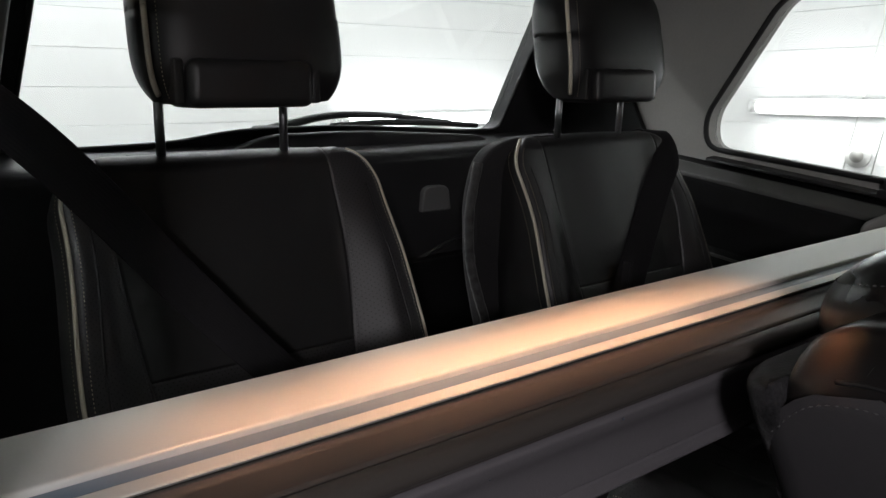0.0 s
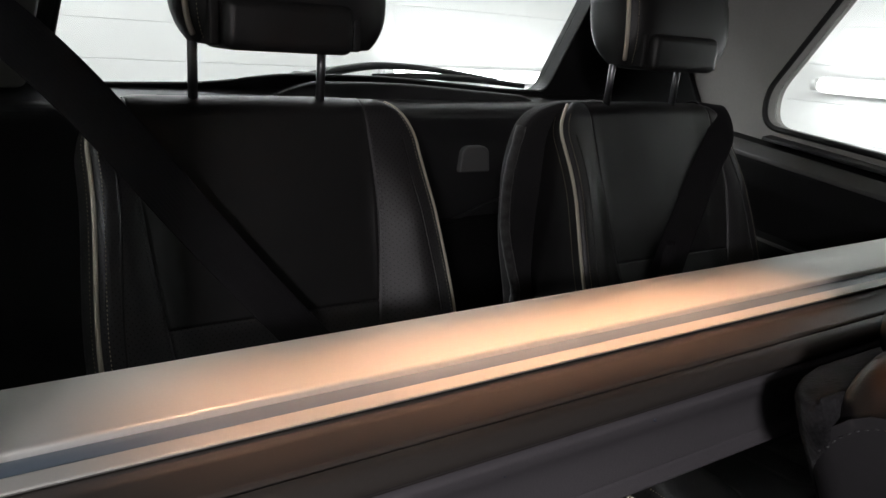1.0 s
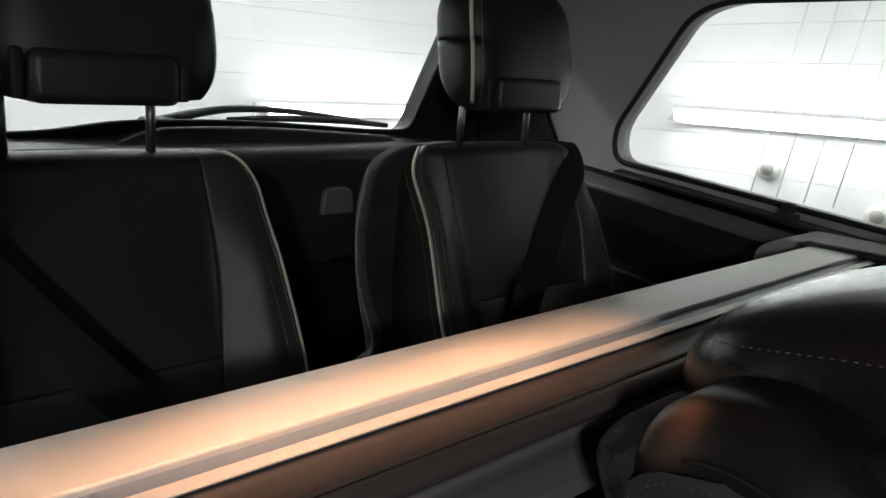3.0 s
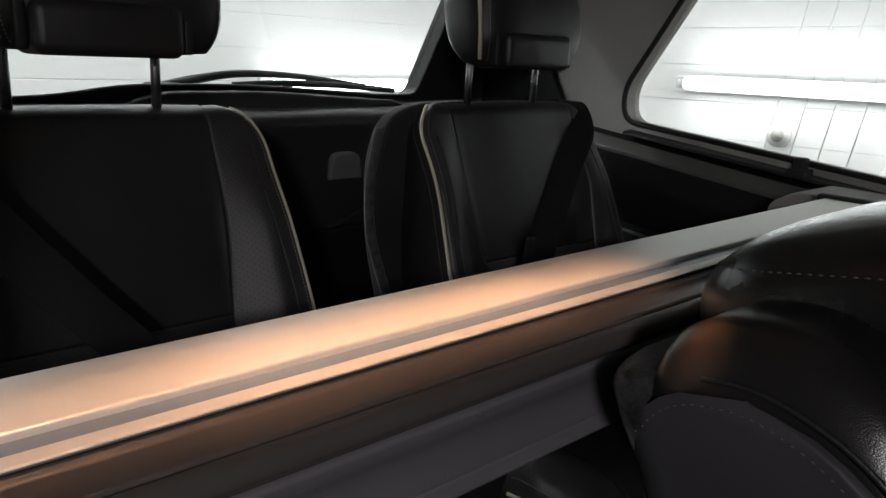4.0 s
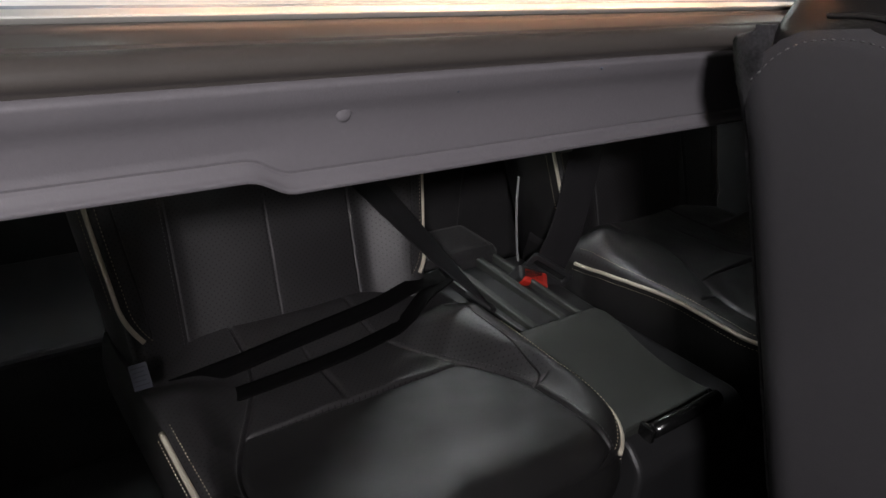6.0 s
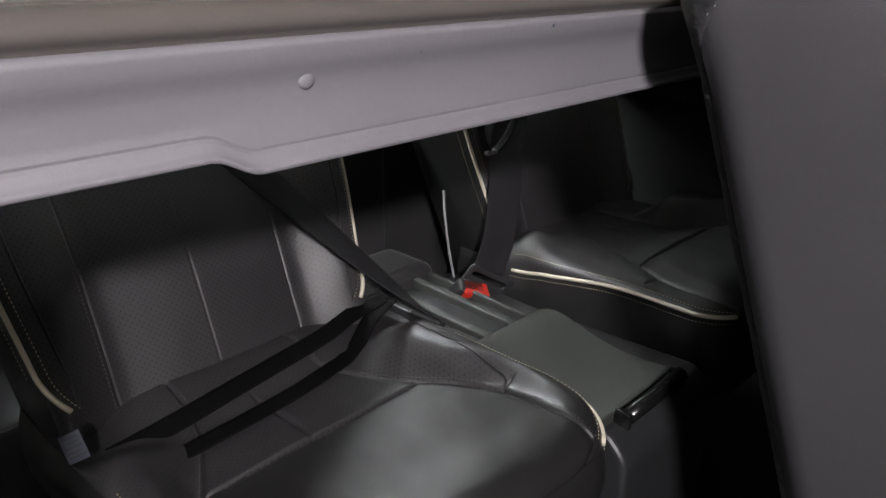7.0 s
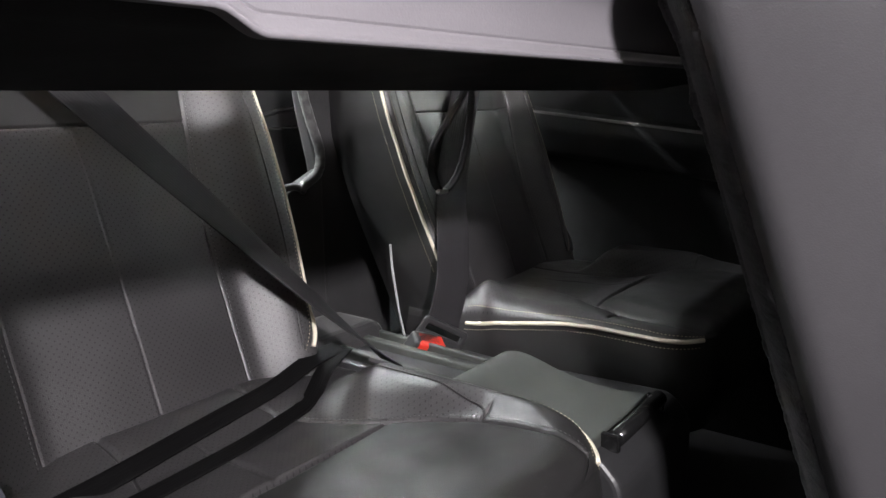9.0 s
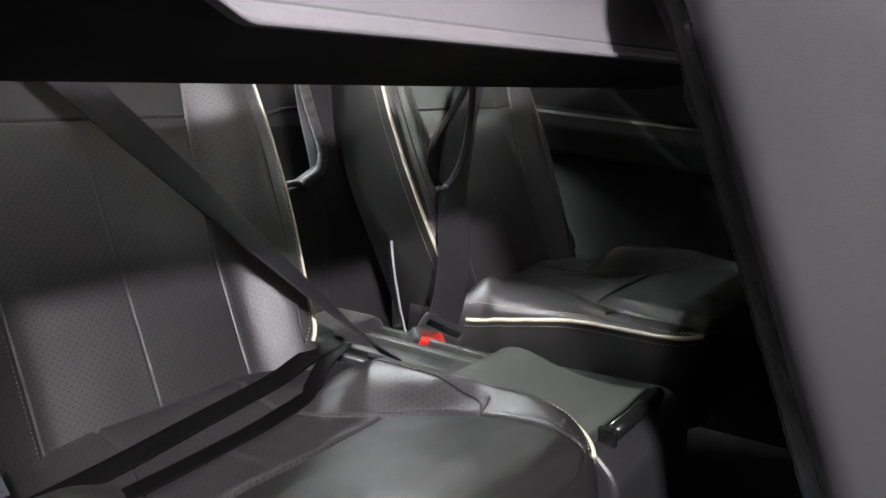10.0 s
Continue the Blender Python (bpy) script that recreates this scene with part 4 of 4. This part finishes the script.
# ---------------------------------------------------------------- middle-row seat, upright beside the camera
mid = thing("middle_row_seat", "black and grey leather middle-row seat with a carpeted back", "seat")
SX0, SX1 = 0.440, 0.75


def back_line(z, off=0.0):
    return 0.088 + (z - 0.808) * (0.39 if z > 0.80 else 0.31) + off


PROFILE = fillet([(back_line(0.30), 0.30), (back_line(0.80), 0.80), (back_line(0.832), 0.832), (0.091, 0.861), (0.071, 0.878), (0.032, 0.886), (-0.016, 0.872), (-0.062, 0.828), (-0.090, 0.75), (-0.245, 0.30)],
                 [0.01, 0.02, 0.016, 0.012, 0.02, 0.03, 0.03, 0.05, 0.1, 0.01], 8)


def seat_ring(x):
    t = (x - SX0) / (SX1 - SX0)
    e = min(t, 1 - t) * (SX1 - SX0)
    inset = 0.010 * (1 - math.sqrt(1 - (1 - min(e, 0.016) / 0.016) ** 2))
    up = 0.027 * step(-0.010, 0.024, e)
    out = []
    for y, z in PROFILE:
        k = step(0.838, 0.870, z)
        cy, cz = back_line(z, -0.075), 0.62
        out.append((y - math.copysign(inset, y - cy), z - (inset if z > 0.6 else 0) + up * k))
    return out


body_x = [SX0 + a for a in (0, 0.001, 0.003, 0.006, 0.010, 0.016, 0.024, 0.034, 0.046, 0.06, 0.075, 0.10, 0.15, 0.2, 0.225, 0.24, 0.254, 0.268, 0.280, 0.290, 0.298, 0.303, 0.306, 0.308, 0.31)]
extruded("backrest", seat_ring, body_x, SHOULDER, "smooth black leather backrest shoulder", mid)


def side_prism(name, outline, x0, x1, mat, parent, label, bevel=0.0025, seg=3):
    """A flat panel of rows across the outline, so that it can bend."""
    zs = span(min(z for y, z in outline), max(z for y, z in outline), 90)
    rows = []
    for z in zs:
        z = min(max(z, zs[0] + 1e-5), zs[-1] - 1e-5)
        cut = []
        for (ya, za), (yb, zb) in zip(outline, outline[1:] + outline[:1]):
            if (za - z) * (zb - z) < 0:
                cut.append(ya + (yb - ya) * (z - za) / (zb - za))
        rows.append((z, min(cut), max(cut)))
    n, verts, faces = 40, [], []
    for z, a, b in rows:
        verts += [Vector((x0 + (x1 - x0) * (1 - math.sqrt(max(0, 1 - max(0, 1 - (y - a) / 0.004) ** 2))), y, z)) for y in span(a, b, n)]
    for j in range(len(rows) - 1):
        for i in range(n - 1):
            faces.append((j * n + i, (j + 1) * n + i, (j + 1) * n + i + 1, j * n + i + 1))
    return mesh_of(name, verts, faces, mat, parent, label)


side_outline = []
for y, z in PROFILE:
    cy, cz = back_line(z, -0.075), 0.60
    side_outline.append((y + (cy - y) * (0.05 if y < cy or z > 0.82 else 0.0), z - 0.004))
side_prism("side_panel", side_outline, SX0 - 0.004, SX0 + 0.004, VINYL, mid, "matt grey vinyl side panel", bevel=0.0025, seg=3)
seam_path = [Vector((SX0 - 0.0005, y, z + 0.0015)) for y, z in PROFILE if z > 0.845 and y < 0.06]
tube("seam_bead", seam_path, 0.0015, LEATHER, mid, "stitched black seam bead", 8)
row = [Vector((SX0 - 0.0046, y + (back_line(z, -0.075) - y) * 0.11, z - 0.010)) for y, z in PROFILE if z > 0.52]
stitches("stitching", smooth_path(row, 4), (1, 0, 0), THREAD_GREY, mid, 0.0048, 0.0032, 0.0005)
# carpeted back panel with a frayed edge
def carpet_in(z):
    return back_line(z, -0.008) - 0.016 * step(0.815, 0.862, z)


def carpet_out(z):
    wave = 0.0012 * noise.noise(Vector((z * 90, 2.0, 0))) + 0.004 * math.exp(-((z - 0.752) / 0.012) ** 2)
    return carpet_in(z) + max(0.003, 0.0255 + 0.010 * step(0.78, 0.84, z) + wave - 0.003 * step(0.785, 0.836, z) - 0.0285 * step(0.852, 0.872, z))


verts, faces = [], []
zs = span(0.30, 0.872, 430)
for z in zs:
    y0, y1 = carpet_in(z), carpet_out(z)
    th = y1 - y0
    for x, f in ((0.012, 0.0), (-0.003, 0.0), (-0.0052, 0.07), (-0.0068, 0.16), (-0.0076, 0.27), (-0.0080, 0.38), (-0.0081, 0.49), (-0.0080, 0.60), (-0.0076, 0.71), (-0.0066, 0.81), (-0.0048, 0.90), (-0.002, 0.96), (0.006, 1.0), (0.03, 1.0), (0.10, 1.0), (SX1 - SX0, 1.0)):
        fuzz = (0.0009 * noise.noise(Vector((x * 500, z * 520, f * 9))) + 0.0011 * noise.noise(Vector((x * 90, z * 1100, f * 31)))) * step(0.0, 0.2, f) if f < 1 else 0
        verts.append(Vector((SX0 + x + fuzz, y0 + th * f + fuzz, z)))
n = 16
for j in range(len(zs) - 1):
    for i in range(n - 1):
        faces.append((j * n + i, j * n + i + 1, (j + 1) * n + i + 1, (j + 1) * n + i))
faces.append(tuple(range(len(verts) - n, len(verts))))
mesh_of("carpet_back", verts, faces, CARPET_EDGE, mid, "grey carpeted back panel")


def sweep(ob):
    """Rounds the seat's rear side edge off towards the back."""
    for v in ob.data.vertices:
        u = min(max(0.0, (v.co.y - back_line(v.co.z, -0.020)) / 0.020), 1.6)
        v.co.x += 0.034 * u * u * (1 - step(SX0 + 0.03, SX0 + 0.16, v.co.x))
        v.co.y += 0.016 * u


def tuck(ob):
    """The seat draws in below the shoulder."""
    for v in ob.data.vertices:
        v.co.x += 0.10 * max(0.0, 0.845 - v.co.z)


for ob in mid.children:
    sweep(ob)
    tuck(ob)

# its head restraint, lowered onto the shoulder
verts, faces = [], []
n, rows = 44, 30
hc, hs = Vector((0.640, 0.018, 0.905)), (0.132, 0.118, 0.050)
for i in range(rows):
    b = math.pi * (i / (rows - 1) - 0.5)
    for k in range(n):
        a = 2 * math.pi * k / n

        def pw(v, e):
            return math.copysign(abs(v) ** e, v)
        x = hs[0] * pw(math.cos(b), 0.55) * pw(math.cos(a), 0.6)
        y = hs[1] * pw(math.cos(b), 0.75) * pw(math.sin(a), 0.7)
        z = hs[2] * pw(math.sin(b), 0.85)
        verts.append(hc + Vector((x, y, z - 0.16 * y - 0.6 * y * y)))
for i in range(rows - 1):
    for k in range(n):
        a, b = i * n + k, i * n + (k + 1) % n
        faces.append((a, b, b + n, a + n))
rest = mesh_of("head_restraint", verts, faces, SHOULDER, mid, "rounded black leather head restraint")
arc = []
for a in span(0.60 * math.pi, 1.36 * math.pi, 60):
    x, y, z = hs[0] * 1.004 * math.cos(0.42) ** 0.55 * pw(math.cos(a), 0.6), hs[1] * 1.004 * math.cos(0.42) ** 0.75 * pw(math.sin(a), 0.7), hs[2] * 1.01 * math.sin(0.42) ** 0.85
    arc.append(hc + Vector((x, y, z - 0.16 * y - 0.6 * y * y)))
stitches("stitching", arc, (1, 0, 0), THREAD_GREY, rest, 0.0055, 0.0036, 0.0006)
webbing("care_label", smooth_path([(0.507, -0.010, 0.925), (0.500, -0.018, 0.908), (0.496, -0.024, 0.884)]), (0.2, 1, 0.1), 0.012, LABEL, mid, "small white fabric care label", 0.0006)
for x in (0.62, 0.72):
    tube("post", [Vector((x, 0.03, 0.85)), Vector((x, 0.027, 0.87)), Vector((x, 0.025, 0.90))], 0.006, CHROME, mid, n=12)
part("base", box_bm((SX0 + 0.04, -0.45, FLOOR), (SX1 + 0.01, -0.06, 0.36), 0.02, 3), PLASTIC, mid, "black seat base")

# ---------------------------------------------------------------- seat belts
belt_a = thing("seat_belt", "black webbing seat belt hanging across the seat near the door", "seat belt", "seat belts")
path = smooth_path([(0.060, 0.665, 1.075), (0.115, 0.640, 1.030), (0.160, 0.620, 0.985), (0.205, 0.604, 0.930), (0.265, 0.580, 0.850), (0.333, 0.552, 0.766), (0.43, 0.513, 0.655), (0.52, 0.475, 0.552), (0.586, 0.446, 0.481)], 8)
webbing("shoulder_strap", path, [tuple(Matrix.Rotation(radians(-66) * (i / (len(path) - 1)) ** 3.2, 3, Vector((0.65, -0.28, -0.70))) @ Vector((0.74, 0.24, 0.62))) for i in range(len(path))], 0.046, BELT, belt_a, "black diagonal webbing")
def over_cushion(points):
    """Webbing points (x, y) laid on the near cushion."""
    return smooth_path([(x, y, 0.5 - cushion_level(0.585 - y) + 0.0035 + 0.009 * step(0.475, 0.53, x)) for x, y in points], 8)


path = over_cushion([(0.565, 0.503), (0.520, 0.500), (0.465, 0.494), (0.400, 0.485), (0.338, 0.477), (0.280, 0.469), (0.215, 0.462)])
webbing("lap_strap", path, (0.05, 1, 0.24), 0.023, SHADED_STRAP, belt_a, "black lap webbing on the cushion, darkened to look shaded")
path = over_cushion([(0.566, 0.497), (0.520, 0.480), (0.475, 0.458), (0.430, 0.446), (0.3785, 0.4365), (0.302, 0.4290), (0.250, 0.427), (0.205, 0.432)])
webbing("return_strap", path, (0.05, 1, 0.0), 0.021, SHADED_STRAP, belt_a, "black webbing folded back over the cushion, darkened to look shaded")
rivet = bmesh.new()
bmesh.ops.create_uvsphere(rivet, u_segments=16, v_segments=8, radius=0.0042)
for v in rivet.verts:
    v.co = Vector((0.534 + v.co.x, 0.500 + v.co.y, 0.4840 + v.co.z * 0.4))
part("rivet", rivet, STEEL, belt_a, "small steel rivet", True)
part("tongue", box_bm((-0.010, -0.020, -0.003), (0.010, 0.020, 0.003), 0.002, 3, pose(0.584, 0.450, 0.476, 10, 35, 20)), PLASTIC, belt_a, "black plastic tongue")
tag = part("belt_label", box_bm((-0.008, -0.012, -0.0006), (0.008, 0.012, 0.0006), 0.0003, 1, pose(0.182, 0.440, 0.512, 42, -6, -6)), BELT_LABEL, belt_a, "pale printed label")
for i in range(5):
    part("print_bar", box_bm((-0.006, -0.0005, 0.0006), (0.006 - 0.002 * (i % 2), 0.0005, 0.0009), 0, 1, pose(0.182, 0.440, 0.512, 42, -6, -6) @ pose(0, -0.008 + 0.004 * i, 0)), INK, tag)

belt_b = thing("seat_belt", "black webbing seat belt plugged into a red buckle between the seats", "seat belt", "seat belts")
path = smooth_path([(1.146, 0.800, 0.90), (1.140, 0.768, 0.944), (1.132, 0.716, 0.962), (1.118, 0.676, 0.920), (1.062, 0.652, 0.865), (0.966, 0.612, 0.757), (0.86, 0.560, 0.645), (0.792, 0.510, 0.578), (0.762, 0.491, 0.525), (0.742, 0.493, 0.470)], 8)
webbing("shoulder_strap", path, (0.85, -0.45, -0.1), 0.046, BELT, belt_b, "black diagonal webbing")
latch_plate = prism("tongue", rounded(-0.031, -0.017, 0.031, 0.015, 0.006), "y", -0.003, 0.003, PLASTIC, belt_b, "dark grey plastic latch tongue", bevel=0.0015, seg=2,
                    holes=[rounded(-0.024, 0.000, 0.024, 0.008, 0.002)])
latch_plate.data.transform(pose(0.737, 0.491, 0.461, 14, 30, -30) @ Matrix.Diagonal((1.12, 1, 1.2, 1)))
loop = [Vector(p) for p in ((0.800, 0.49, 0.815), (0.767, 0.47, 0.775), (0.723, 0.462, 0.741), (0.691, 0.460, 0.713), (0.680, 0.459, 0.690), (0.685, 0.458, 0.668), (0.697, 0.458, 0.656),
                            (0.716, 0.458, 0.660), (0.739, 0.459, 0.681), (0.756, 0.461, 0.713), (0.768, 0.464, 0.747), (0.780, 0.47, 0.775), (0.805, 0.49, 0.815))]
strap = thing("pull_strap", "narrow black pull strap hanging in a loop before the backrest", "strap")
webbing("loop", smooth_path(loop, 8), (0.55, -0.82, -0.1), 0.009, BELT, strap, "", 0.0022)
part("rivet", box_bm((0.687, 0.452, 0.6520), (0.706, 0.460, 0.6585), 0.003, 2), LATCH, strap, "pale band at the end of the loop")

buckle = thing("belt_buckle", "black belt buckle with a red release button", "buckle", "belt buckles")
mrot = pose(0.706, 0.490, 0.464, 32, 20, -20)
part("housing", box_bm((-0.021, -0.012, -0.045), (0.021, 0.012, 0.004), 0.005, 3, mrot), PLASTIC, buckle)
part("release_button", box_bm((-0.016, -0.0150, -0.012), (0.025, 0.0085, 0.0040), 0.003, 3, mrot), RED, buckle, "bright red release button")

# ---------------------------------------------------------------- between the seats
console = thing("centre_console", "grey-green plastic console with a handle between the rear seats", "console")
prism("body", fillet([(0.172, FLOOR), (0.172, 0.425), (0.196, 0.448), (0.43, 0.440), (0.58, 0.445), (0.60, FLOOR)], [0.002, 0.014, 0.01, 0.02, 0.01, 0.002], 5),
      "x", 0.572, 0.760, PLASTIC, console, bevel=0.006, seg=3)
lid_line = smooth_path([(0, 0.203, 0.4590), (0, 0.235, 0.4560), (0, 0.270, 0.4565), (0, 0.305, 0.4620), (0, 0.332, 0.4695), (0, 0.352, 0.4735), (0, 0.370, 0.4725), (0, 0.384, 0.4660), (0, 0.390, 0.4560)], 6)
prism("lid", [(0.203, 0.440)] + [(p[1], p[2]) for p in lid_line] + [(0.390, 0.440)], "x", 0.574, 0.713, CONSOLE, console, "dished grey-green lid", bevel=0.003, seg=3)
tube("handle_bar", [Vector((0.600, 0.190, 0.457)), Vector((0.650, 0.189, 0.458)), Vector((0.706, 0.190, 0.459))], 0.0082, GLOSS, console, "glossy black handle bar", 16)
for x in (0.598, 0.708):
    part("handle_end", box_bm((x - 0.003, 0.185, 0.444), (x + 0.003, 0.204, 0.4615), 0.0025, 3), GLOSS, console)
for x, w in ((0.625, 0.006), (0.672, 0.006), (0.700, 0.004)):
    prism("rail", fillet([(0.388, 0.44), (0.388, 0.4605), (0.57, 0.466), (0.575, 0.44)], 0.006, 3), "x", x - w, x + w, CONSOLE, console, bevel=0.002, seg=2)
part("rail_floor", box_bm((0.61, 0.391, 0.44), (0.70, 0.57, 0.454), 0.002, 2), PLASTIC, console)
hinge = thing("hinge_cover", "black carpeted hinge cover behind the console", "cover")
part("cover", box_bm((0.575, 0.56, FLOOR), (0.715, 0.66, 0.478), 0.02, 4), CARPET, hinge)
# Pale strip stands in for a highlight along a black plastic cover's edge.
rod = thing("seat_hinge_rod", "thin pale strip for the highlight on a black plastic edge", "rod")
tube("rod", smooth_path([(0.7400, 0.576, 0.572), (0.7395, 0.574, 0.55), (0.7390, 0.571, 0.53), (0.7430, 0.566, 0.48), (0.749, 0.560, 0.435)]), 0.0017, EDGE_GLINT, rod)
divider = thing("divider_panel", "charcoal carpeted folding panel standing behind the seats", "panel")
prism("upright", fillet([(0.744, FLOOR), (0.752, 0.660), (0.727, 0.770), (0.725, 0.875), (0.745, 0.940), (0.795, 0.962), (0.90, 0.965), (0.90, FLOOR)],
                        [0.002, 0.02, 0.04, 0.03, 0.03, 0.03, 0.01, 0.002], 8), "y", 0.715, 0.745, CARPET, divider, "carpeted upright behind the seat", bevel=0.008, seg=3)
prism("low_flap", fillet([(0.555, FLOOR), (0.555, 0.642), (0.645, 0.645), (0.668, 0.636), (0.690, 0.646), (0.742, 0.668), (0.742, FLOOR)],
                         [0.002, 0.01, 0.008, 0.008, 0.012, 0.006, 0.002], 6), "y", 0.700, 0.722, CARPET, divider, "low carpeted flap", bevel=0.006, seg=3)
rim = smooth_path([(0.7300, 0.709, 0.93), (0.7150, 0.709, 0.86), (0.7155, 0.708, 0.790), (0.7290, 0.706, 0.735), (0.7400, 0.703, 0.698), (0.7405, 0.702, 0.678), (0.7330, 0.701, 0.662), (0.7180, 0.699, 0.6535), (0.7040, 0.698, 0.6480), (0.6960, 0.697, 0.6400)], 8)
tube("rim", rim, lambda t: 0.0072 + 0.0014 * noise.noise(Vector((t * 60, 0, 5))), LIT_RIM, divider, "frayed carpet rim of the opening, paled to look lit", 10)
tube("rim", smooth_path([(0.6950, 0.697, 0.6435), (0.6840, 0.697, 0.6475), (0.6640, 0.697, 0.6470), (0.6300, 0.697, 0.6450)], 8), 0.0048, LIT_RIM, divider, "frayed carpet rim of the opening, paled to look lit", 10)
load = part("load_floor", box_bm((XN + 0.01, 0.76, FLOOR), (XF - 0.08, 1.04, 0.36), 0.01, 3), CARPET)
tagged(load, "charcoal carpeted boot floor behind the seats", "floor", kind="structure")

# far-side copy of the middle-row seat, added out of view to shade the floor
far_seat = copy_thing(mid, pose(0.33, -0.02, 0))
tagged(far_seat, "black leather middle-row seat beside the far door", "seat")
